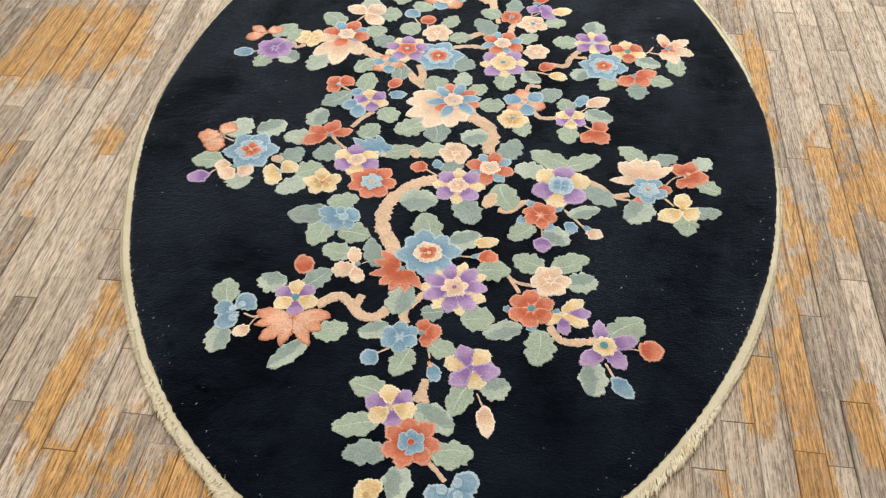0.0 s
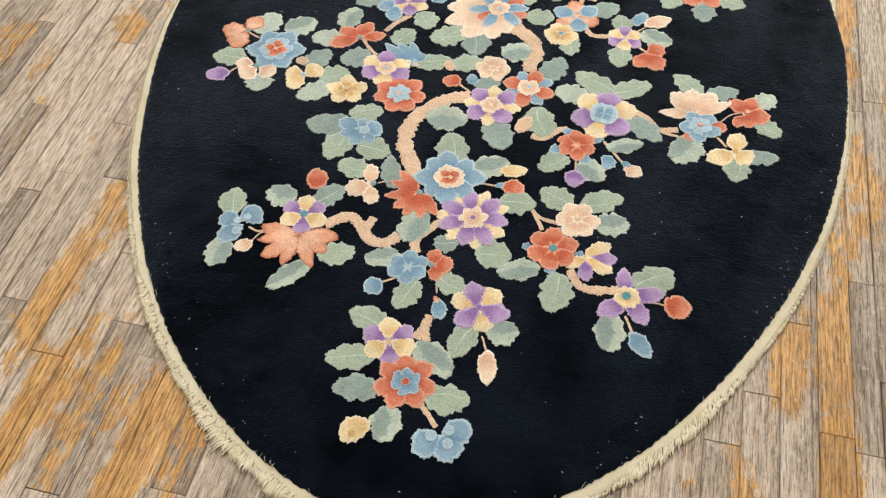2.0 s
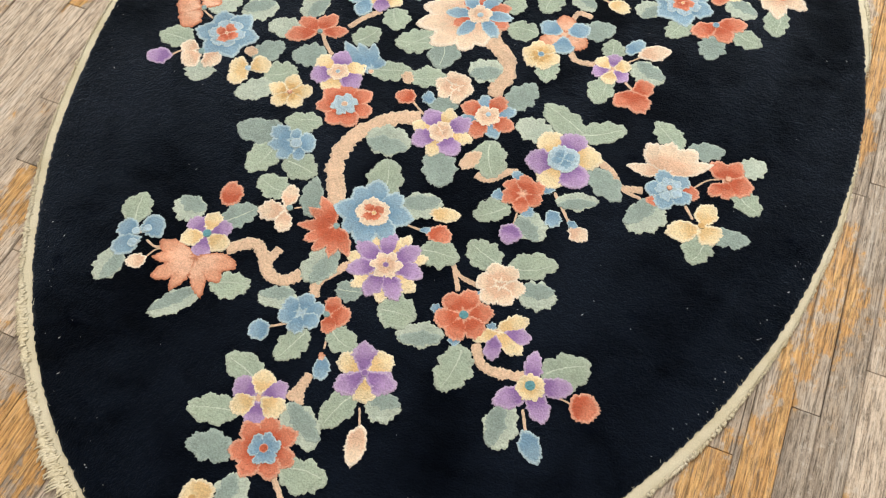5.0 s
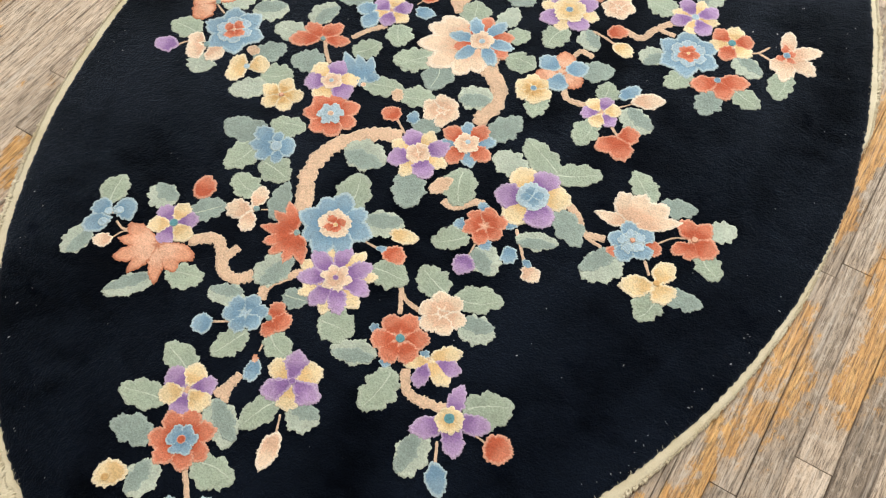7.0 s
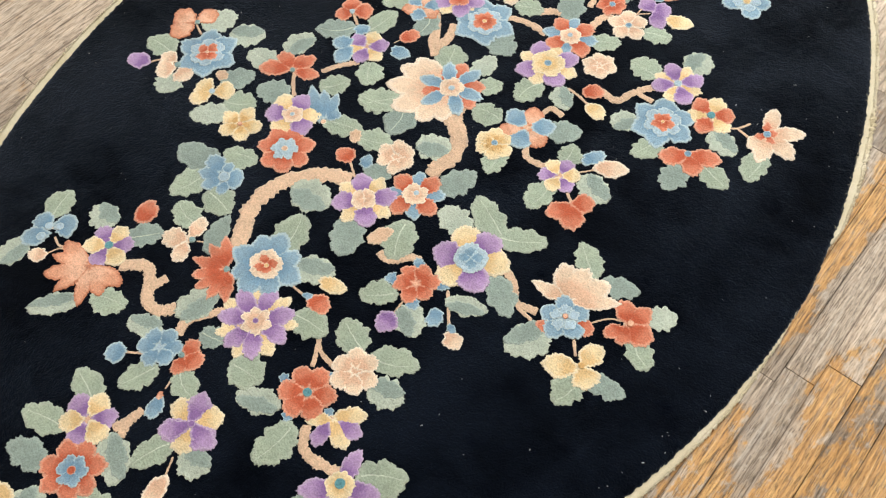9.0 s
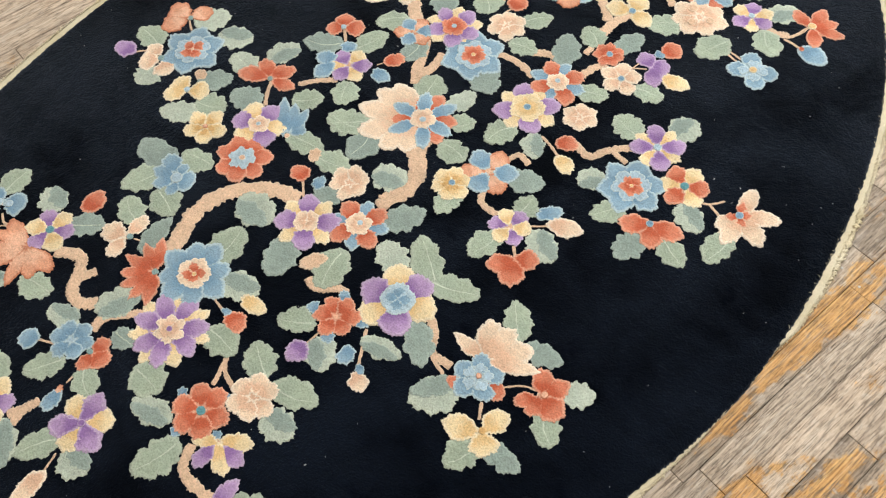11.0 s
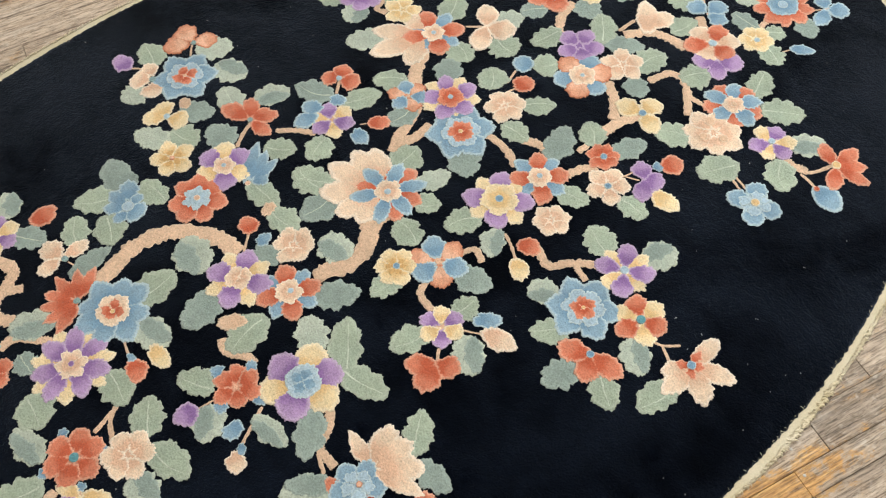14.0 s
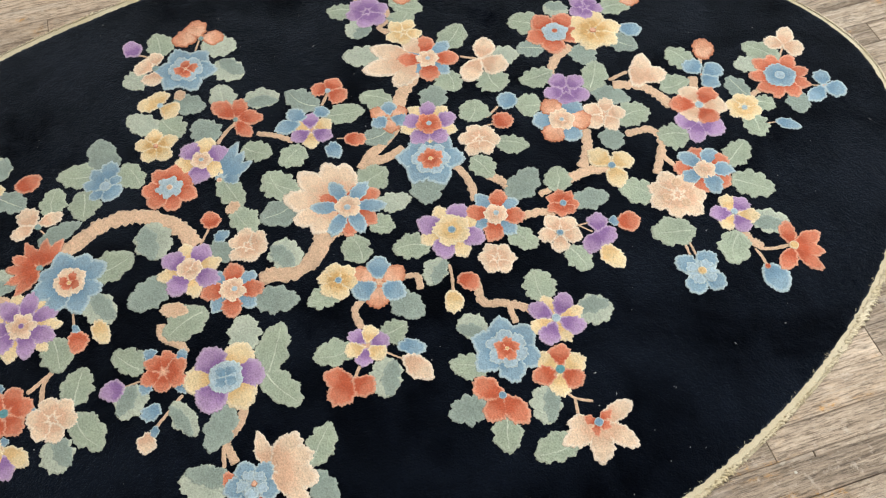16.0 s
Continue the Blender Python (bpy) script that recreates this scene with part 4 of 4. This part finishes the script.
leaf(-0.058, 1.410, -161, 0.072, 0.058, "v")
bud(-0.068, 1.442, 149, 0.069, 0.050, "O")
stem(0.0071, (-0.079, 1.444), (-0.052, 1.426))
spray(-0.025, 1.420)
petal(-0.031, 1.421, -151, 0.050, 0.049, "B")
petal(-0.028, 1.419, 95, 0.053, 0.047, "B")
petal(-0.028, 1.419, 18, 0.049, 0.043, "B")
stem(0.0188, (-0.030, 1.398), (0.022, 1.368))
flower(0.052, 1.365, 0.064, 123, 6, "RC", 0.4, 1)
dot(0.052, 1.365, 0.0090, "L")
spray(0.096, 1.340)
petal(0.103, 1.339, -136, 0.056, 0.046, "P")
petal(0.092, 1.342, -35, 0.061, 0.040, "P")
petal(0.096, 1.337, 45, 0.057, 0.057, "P")
leaf(0.115, 1.301, -108, 0.062, 0.066, "v")
leaf(0.067, 1.480, -170, 0.064, 0.047, "d")
leaf(-0.010, 1.559, -104, 0.057, 0.048, "p")
leaf(-0.003, 1.605, -146, 0.084, 0.060, "v")
flower(0.042, 1.579, 0.073, 47, 9, "RR", 0.4, 1)
rosette(5, "B", 0.5, 0.7)
dot(0.042, 1.579, 0.0117, "L")
spray(-0.040, 1.639)
petal(-0.035, 1.643, -133, 0.048, 0.042, "C")
petal(-0.032, 1.635, 139, 0.069, 0.038, "C")
petal(-0.042, 1.636, 52, 0.053, 0.053, "C")
stem(0.0050, (-0.036, 1.639), (-0.008, 1.611))
stem(0.0029, (0.088, 1.623), (0.102, 1.651))
spray(0.105, 1.657)
petal(0.106, 1.656, 157, 0.047, 0.040, "B")
petal(0.104, 1.654, 44, 0.050, 0.050, "B")
petal(0.106, 1.659, -68, 0.063, 0.037, "B")
leaf(0.099, 1.591, -25, 0.059, 0.048, "d")
flower(0.093, 1.454, 0.041, -131, 6, "YY", 0.4, 1)
dot(0.096, 1.454, 0.0063, "L")
leaf(0.088, 1.488, 54, 0.042, 0.041, "v")
leaf(0.118, 1.460, -13, 0.059, 0.053, "v")
bud(0.152, 1.497, 48, 0.057, 0.030, "B")
stem(0.0029, (0.152, 1.479), (0.157, 1.501))
stem(0.0121, (0.071, 1.480), (0.062, 1.514), (0.063, 1.539))
flower(0.160, 0.732, 0.072, 142, 8, "PY", 0.45, 1)
rosette(5, "Y", 0.55, 0.6)
dot(0.160, 0.732, 0.0081, "B")
leaf(0.177, 0.677, -103, 0.069, 0.057, "v")
leaf(0.216, 0.689, -43, 0.060, 0.045, "h")
flower(0.157, 0.830, 0.065, 153, 8, "RB", 0.4, 0.95)
rosette(5, "C", 0.45, 0.6)
dot(0.155, 0.832, 0.0060, "L")
flower(0.255, 0.792, 0.038, 68, 6, "CC", 0.4, 1)
leaf(0.129, 0.874, 123, 0.091, 0.058, "d")
leaf(0.199, 0.842, 29, 0.068, 0.047, "v")
leaf(0.149, 0.972, 155, 0.060, 0.055, "v")
stem(0.0162, (0.054, 0.853), (0.092, 0.880), (0.123, 0.879))
stem(0.0150, (0.180, 0.880), (0.188, 0.927), (0.228, 0.934))
stem(0.0109, (0.144, 0.934), (0.140, 0.962))
flower(0.182, 0.970, 0.036, 69, 7, "RR", 0.45, 1)
dot(0.183, 0.970, 0.0070, "B")
leaf(0.187, 0.991, 83, 0.073, 0.050, "d")
flower(0.246, 0.934, 0.047, 50, 5, "CC", 0.5, 1)
dot(0.247, 0.933, 0.0070, "B")
leaf(0.284, 0.936, 12, 0.061, 0.048, "v")
stem(0.0180, (0.018, 1.100), (0.069, 1.082), (0.113, 1.047))
stem(0.0180, (0.130, 1.005), (0.125, 1.054), (0.136, 1.102))
stem(0.0138, (0.066, 1.176), (0.072, 1.230), (0.114, 1.238), (0.186, 1.186))
stem(0.0100, (0.141, 1.220), (0.185, 1.234))
spray(0.131, 1.108)
petal(0.134, 1.109, -154, 0.061, 0.050, "Y")
petal(0.132, 1.107, 97, 0.051, 0.050, "Y")
petal(0.126, 1.109, -12, 0.063, 0.044, "Y")
dot(0.132, 1.108, 0.0081, "B")
leaf(0.240, 1.155, -139, 0.077, 0.059, "v")
stem(0.0029, (0.243, 0.964), (0.245, 1.008))
stem(0.0029, (0.241, 0.974), (0.268, 0.996))
spray(0.272, 1.007)
petal(0.274, 1.006, 156, 0.047, 0.041, "P")
petal(0.268, 1.004, 42, 0.042, 0.047, "P")
petal(0.270, 1.010, -48, 0.059, 0.039, "P")
bud(0.257, 1.037, 68, 0.022, 0.022, "B")
bud(0.263, 1.052, 71, 0.050, 0.047, "R")
bud(0.302, 0.999, 17, 0.067, 0.043, "Y")
flower(0.250, 1.200, 0.063, -132, 7, "CC", 0.35, 1.05)
dot(0.223, 1.212, 0.0119, "K")
dot(0.248, 1.175, 0.0097, "K")
dot(0.275, 1.206, 0.0092, "K")
leaf(0.340, 1.186, -106, 0.081, 0.064, "v")
flower(0.214, 1.285, 0.066, 137, 10, "BR", 0.4, 0.9)
rosette(5, "C", 0.42, 0.55)
dot(0.214, 1.285, 0.0059, "K")
leaf(0.217, 1.337, 120, 0.075, 0.053, "v")
leaf(0.257, 1.326, 49, 0.082, 0.064, "v")
flower(0.334, 1.284, 0.049, 122, 6, "PY", 0.45, 1)
dot(0.331, 1.285, 0.0070, "L")
leaf(0.356, 1.312, 60, 0.069, 0.054, "h")
leaf(0.378, 1.267, -38, 0.073, 0.060, "v")
stem(0.0142, (0.377, 1.273), (0.408, 1.284), (0.426, 1.294))
stem(0.0059, (0.426, 1.286), (0.436, 1.312), (0.441, 1.350))
stem(0.0050, (0.423, 1.278), (0.445, 1.280), (0.468, 1.278))
spray(0.446, 1.351)
petal(0.448, 1.349, 162, 0.062, 0.033, "R")
petal(0.445, 1.349, 97, 0.067, 0.033, "R")
petal(0.445, 1.349, 55, 0.061, 0.033, "R")
petal(0.443, 1.350, 18, 0.073, 0.030, "R")
petal(0.444, 1.353, -50, 0.065, 0.034, "R")
dot(0.445, 1.352, 0.0092, "Y")
bud(0.462, 1.277, 2, 0.068, 0.054, "B")
dot(0.468, 1.277, 0.0056, "R")
stem(0.0042, (0.357, 1.155), (0.389, 1.150))
stem(0.0038, (0.360, 1.164), (0.394, 1.161))
flower(0.432, 1.152, 0.055, 128, 4, "BL", 0.5, 1.25)
dot(0.430, 1.153, 0.0087, "Y")
leaf(0.164, 0.541, -177, 0.066, 0.055, "v")
flower(0.189, 0.483, 0.044, -123, 6, "YG", 0.5, 1)
dot(0.189, 0.483, 0.0068, "B")
leaf(0.212, 0.480, -85, 0.065, 0.048, "v")
flower(0.222, 0.556, 0.060, 161, 6, "BO", 0.4, 1.05)
leaf(0.254, 0.576, 28, 0.072, 0.054, "d")
stem(0.0109, (0.226, 0.602), (0.234, 0.630), (0.266, 0.626))
stem(0.0109, (0.246, 0.514), (0.266, 0.491), (0.306, 0.494))
flower(0.343, 0.491, 0.044, 152, 6, "YP", 0.45, 1.05)
leaf(0.334, 0.522, 98, 0.051, 0.048, "v")
leaf(0.340, 0.464, -96, 0.071, 0.051, "v")
leaf(0.383, 0.519, -25, 0.073, 0.056, "h")
spray(0.399, 0.445)
petal(0.404, 0.449, -123, 0.060, 0.042, "R")
petal(0.397, 0.447, -58, 0.062, 0.049, "R")
petal(0.396, 0.445, 38, 0.048, 0.044, "R")
stem(0.0059, (0.377, 0.465), (0.400, 0.448))
bud(0.361, 0.544, 59, 0.056, 0.033, "B")
stem(0.0034, (0.363, 0.515), (0.382, 0.533), (0.395, 0.548))
bud(0.387, 0.546, 30, 0.073, 0.041, "C")
bud(0.264, 0.706, 35, 0.049, 0.039, "R")
stem(0.0050, (0.233, 0.698), (0.262, 0.693), (0.293, 0.684))
stem(0.0138, (0.289, 0.733), (0.336, 0.729), (0.356, 0.772), (0.386, 0.809))
stem(0.0100, (0.361, 0.772), (0.401, 0.769))
bud(0.290, 0.685, -22, 0.052, 0.038, "Y")
leaf(0.376, 0.837, 172, 0.068, 0.059, "v")
leaf(0.431, 0.889, 87, 0.063, 0.061, "h")
flower(0.420, 0.843, 0.059, 137, 8, "PY", 0.45, 1)
dot(0.420, 0.843, 0.0083, "L")
leaf(0.395, 0.709, -129, 0.054, 0.049, "h")
leaf(0.463, 0.690, -112, 0.071, 0.048, "v")
flower(0.445, 0.731, 0.065, 50, 6, "BL", 0.62, 1)
rosette(5, "R", 0.4, 0.5)
dot(0.445, 0.731, 0.0038, "Y")
flower(0.519, 0.805, 0.053, 154, 6, "RY", 0.45, 1)
dot(0.519, 0.805, 0.0085, "T")
leaf(0.539, 0.766, -22, 0.068, 0.051, "h")
spray(0.529, 0.686)
petal(0.534, 0.690, -141, 0.066, 0.046, "R")
petal(0.525, 0.690, -49, 0.058, 0.043, "R")
petal(0.524, 0.686, 19, 0.070, 0.044, "R")
dot(0.527, 0.687, 0.0070, "B")
leaf(0.534, 0.653, -95, 0.067, 0.053, "d")
leaf(0.567, 0.679, -20, 0.063, 0.050, "v")
stem(0.0042, (0.561, 0.795), (0.580, 0.808), (0.596, 0.834))
stem(0.0047, (0.580, 0.806), (0.623, 0.794))
spray(0.636, 0.825)
petal(0.639, 0.821, 103, 0.077, 0.035, "C")
petal(0.631, 0.822, 35, 0.083, 0.037, "C")
petal(0.628, 0.829, -22, 0.084, 0.042, "C")
petal(0.633, 0.835, -78, 0.085, 0.039, "C")
petal(0.639, 0.828, -109, 0.060, 0.031, "C")
petal(0.636, 0.825, 110, 0.032, 0.017, "R")
petal(0.636, 0.825, 41, 0.021, 0.017, "R")
petal(0.636, 0.825, -39, 0.026, 0.017, "R")
petal(0.636, 0.825, -130, 0.026, 0.019, "R")
dot(0.636, 0.825, 0.0081, "B")
leaf(0.653, 0.778, -90, 0.079, 0.051, "v")
spray(-0.553, 0.851)
petal(-0.552, 0.845, -156, 0.056, 0.042, "O")
petal(-0.548, 0.851, 146, 0.055, 0.033, "O")
petal(-0.548, 0.851, 30, 0.052, 0.041, "O")
leaf(-0.505, 0.842, 57, 0.066, 0.050, "v")
leaf(-0.420, 0.834, 171, 0.061, 0.056, "d")
bud(-0.566, 0.752, -177, 0.060, 0.042, "B")
stem(0.0047, (-0.573, 0.752), (-0.544, 0.767))
stem(0.0084, (-0.499, 0.818), (-0.448, 0.786), (-0.420, 0.793))


# ---- lint on the pile ----
def lint():
    rnd, verts, faces = random.Random(8), [], []
    for i in range(240):
        a, k = rnd.uniform(0, 2 * math.pi), math.sqrt(rnd.random()) * 0.97
        if i > 160:
            a, k = rnd.uniform(3.0, 6.0), rnd.uniform(0.955, 0.99)
        ex, ey = oval(a)
        x, y = CX + (ex - CX) * k, CY + (ey - CY) * k
        turn, long = rnd.uniform(0, 3.14), rnd.choice((0.0008, 0.001, 0.0012, 0.0014, 0.0016, 0.003))
        dx, dy = math.cos(turn) * long, math.sin(turn) * long
        b, w = len(verts), 0.001
        verts += [(x - dx, y - dy, TOP + 0.0005), (x + dx, y + dy, TOP + 0.0008), (x + dy * 0.3 + w, y - dx * 0.3, TOP + 0.0018), (x - w, y + w, TOP + 0.0003)]
        faces += [(b, b + 1, b + 2), (b + 1, b + 3, b + 2), (b + 3, b, b + 2)]
    tagged(new("lint", mesh_of("lint", verts, faces, LINT)), "white lint specks on the dark rug pile", "lint", kind="stuff")


lint()

# ---- floor strips ----
LEAN = 3.4
FLOOR_TURN = pose(0, 0, 0, 0, 0, -LEAN)
edges = [0.561, 0.624, 0.690, 0.745, 0.756, 0.816, 0.864, 0.921, 0.985]
while edges[-1] < X1 + 0.25:
    edges.append(edges[-1] + 0.0615 + 0.003 * math.sin(len(edges) * 2.1))
left = [-0.408, -0.478, -0.488, -0.551, -0.608, -0.676, -0.736, -0.790, -0.848, -0.900, -0.958, -1.020, -1.084, -1.135, -1.178, -1.240, -1.310]
while left[-1] > X0 - 0.35:
    left.append(left[-1] - 0.0615 - 0.003 * math.sin(len(left) * 1.7))
edges = left[::-1] + [-0.408 + 0.969 * i / 15 for i in range(1, 15)] + edges
# butt joints of the strips, by the strip's lower edge across
JOINTS = {0.561: (-0.481, 0.12), 0.624: (-0.372, 0.38), 0.690: (-0.207, 0.5), 0.756: (-0.423, 0.980), 0.816: (-0.087, 0.393, 0.903), 0.864: (-0.300, 0.430, 0.906),
          0.921: (0.480, 1.114), -0.790: (-0.487,), -0.736: (-0.16, 0.6), -0.848: (-0.167,), -0.900: (-0.229, 0.250), -1.135: (0.278,), -1.240: (0.698,),
          -1.310: (0.547,), -0.488: (-2.9, 1.2), 0.745: (-2.9, 1.2)}
kept_patches = []


def kept(x, y, across, along, amount):
    """A stretch of strip where the amber finish has outlasted the wear."""
    kept_patches.append((x, y, across, along, amount))


kept(-1.10, 0.80, 0.24, 0.24, 0.85)
kept(-1.25, 0.62, 0.10, 0.16, 0.7)
kept(-1.14, 0.25, 0.06, 0.12, 0.75)
kept(-1.03, 0.17, 0.03, 0.09, 0.55)
kept(-0.88, 0.37, 0.035, 0.10, 0.75)
kept(-0.98, 0.00, 0.03, 0.10, 0.6)
kept(-0.72, -0.42, 0.045, 0.17, 0.95)
kept(-0.70, -0.20, 0.03, 0.09, 0.75)
kept(-0.65, -0.23, 0.03, 0.10, 0.8)
kept(-0.66, -0.66, 0.04, 0.20, 1.0)
kept(-0.61, -0.55, 0.03, 0.10, 0.6)
kept(-0.56, -0.60, 0.04, 0.20, 0.95)
kept(-0.50, -0.62, 0.03, 0.12, 0.5)
kept(-0.44, -0.70, 0.042, 0.18, 1.1)
kept(-0.36, -0.66, 0.035, 0.16, 0.8)
kept(0.85, 0.10, 0.035, 0.20, 0.95)
kept(0.87, 0.13, 0.03, 0.10, 0.8)
kept(0.80, -0.10, 0.03, 0.12, 0.75)
kept(0.74, -0.29, 0.03, 0.13, 0.55)
kept(0.69, -0.30, 0.035, 0.10, 0.95)
kept(0.68, -0.39, 0.03, 0.09, 0.7)
kept(0.77, -0.30, 0.04, 0.15, 1.1)
kept(0.76, -0.52, 0.04, 0.12, 1.1)
kept(0.90, 0.08, 0.03, 0.10, 0.5)
kept(0.89, -0.40, 0.04, 0.12, 1.1)
kept(0.87, 0.46, 0.025, 0.08, 0.85)
kept(0.87, 0.67, 0.03, 0.15, 1.05)
kept(0.89, 0.82, 0.03, 0.10, 1.0)
kept(0.89, 0.93, 0.035, 0.07, 0.65)
kept(0.98, 0.40, 0.045, 0.13, 0.95)
kept(1.04, 0.30, 0.04, 0.13, 0.95)
kept(1.05, 0.50, 0.04, 0.10, 0.7)
kept(0.99, 0.18, 0.045, 0.13, 0.85)
kept(1.13, 0.60, 0.06, 0.13, 0.8)
kept(1.10, 0.30, 0.06, 0.2, 0.85)
kept(1.00, 0.72, 0.025, 0.06, 0.6)
kept(0.81, 1.02, 0.03, 0.08, 0.5)
kept(0.89, 1.10, 0.03, 0.06, 0.55)
kept(0.60, -0.62, 0.03, 0.12, 0.7)
kept(0.20, -0.95, 0.4, 0.3, 0.6)


def finish_at(x, y):
    """How much of the finish is left at a point of the floor."""
    best = 0.0
    for px, py, across, along, amount in kept_patches:
        d = math.hypot((x - px - 0.0594 * (y - py)) / (across * 1.25), (y - py) / (along * 1.25))
        if d < 1:
            best = max(best, amount * min(1.0, 1.8 * (1 - d)))
    return best


def strip_mesh(width, length, rnd):
    """One floor strip with eased, slightly chipped edges; its top is at height zero."""
    w, l, e, z = width / 2, length / 2, min(0.0008, width / 8), -0.0009
    cup = rnd.uniform(-0.0005, 0.0004)
    parts = max(1, round(length / 0.06))
    rows = [-l] + [-l + e + (length - 2 * e) * i / parts for i in range(parts + 1)] + [l]
    v = []
    for y in rows:
        end = abs(y) == l
        for x, h in ((-w, z), (-w + e, 0), (0, cup), (w - e, 0), (w, z)):
            v.append((x + (rnd.uniform(-0.0005, 0.0005) if abs(x) == w else 0), y, (z if end else h)))
    m = len(rows)
    f = [(r * 5 + c, r * 5 + c + 1, r * 5 + c + 6, r * 5 + c + 5) for r in range(m - 1) for c in range(4)]
    b = len(v)
    v += [(-w, -l, -0.016), (w, -l, -0.016), (w, l, -0.016), (-w, l, -0.016)]
    k = (m - 1) * 5
    f += [(b, b + 1, 4, 3, 2, 1, 0), (b + 2, b + 3, k, k + 1, k + 2, k + 3, k + 4), (b + 1, b + 2, *[r * 5 + 4 for r in range(m - 1, -1, -1)]),
          (b + 3, b, *[r * 5 for r in range(m)])]
    return v, f, [abs(p[0]) / w for p in v]


def lay_floor():
    rnd = random.Random(21)
    rest_v, rest_f, rest_s, rest_k, parts = [], [], [], [], 0
    for a, b in zip(edges, edges[1:]):
        known = sorted(JOINTS.get(round(a, 3), ()))
        cuts, y = [], Y0 - 0.3 - rnd.random() * 0.7
        while y < Y1 + 0.4:
            cuts.append(y)
            y += rnd.choice((0.35, 0.5, 0.62, 0.75, 0.9, 1.1)) * rnd.uniform(0.85, 1.15)
        if known:
            cuts = [c for c in cuts if all(abs(c - k) > 0.28 for k in known) and not known[0] < c < known[-1]] + known
            cuts.sort()
        cuts.append(Y1 + 0.6)
        low, high = Y0 - 0.02 + (a + b) / 2 * 0.0594, Y1 + 0.02 + (a + b) / 2 * 0.0594
        for c, d in zip(cuts, cuts[1:]):
            c, d = max(c, low), min(d, high)
            if d - c < 0.03:
                continue
            u, w = (a + b) / 2, (c + d) / 2
            gap = rnd.choice((0.0003, 0.0005, 0.0009, 0.0018))
            v, f, side = strip_mesh(b - a - gap, d - c - rnd.choice((0.0006, 0.0012, 0.002)), rnd)
            lift, tip = rnd.uniform(-0.0008, 0.0002), rnd.uniform(-0.25, 0.25)
            if b - a < 0.02:
                lift -= 0.002 if a > 0 else 0.0005
            m = FLOOR_TURN @ pose(u, w, lift, 0, tip, 0)
            kept_here = [finish_at(*(m @ Vector(q))[:2]) for q in v]
            p = m.translation
            if not X0 - 0.1 < p.x < X1 + 0.1:
                continue
            inside = ((p.x - CX) / RA) ** 2 + ((p.y - CY) / RB) ** 2
            if -1.75 < p.x < 1.75 and -1.2 < p.y < 2.6 and inside > 0.45 and parts < 298:
                place("floor_strip", mesh_of("floor_strip", v, f, WOOD, False, {"side": side, "kept": kept_here}), floor, m)
                parts += 1
            else:
                k = len(rest_v)
                rest_s += side
                rest_k += kept_here
                rest_v += [(m @ Vector(q))[:] for q in v]
                rest_f += [tuple(i + k for i in q) for q in f]
    tagged(place("floor_strip", mesh_of("floor_strip", rest_v, rest_f, WOOD, False, {"side": rest_s, "kept": rest_k}), floor), kind="stuff")


lay_floor()


def nail_heads():
    """Small pale nail heads in the strips."""
    steel = plain("pale_nail", "cfccc4", 0.5)
    ring = [(0.0028 * math.cos(a), 0.0028 * math.sin(a)) for a in [2 * math.pi * i / 12 for i in range(12)]]
    verts = [(x, y, 0.0) for x, y in ring] + [(x * 0.8, y * 0.8, 0.0007) for x, y in ring]
    faces = [(i, (i + 1) % 12, 12 + (i + 1) % 12, 12 + i) for i in range(12)] + [tuple(range(12, 24))]
    me = mesh_of("nail_head", verts, faces, steel)
    for x, y in ((0.837, 0.875), (0.882, 0.863), (0.837, 1.103)):
        place("nail_head", me, floor, pose(x, y, 0.0004))


nail_heads()
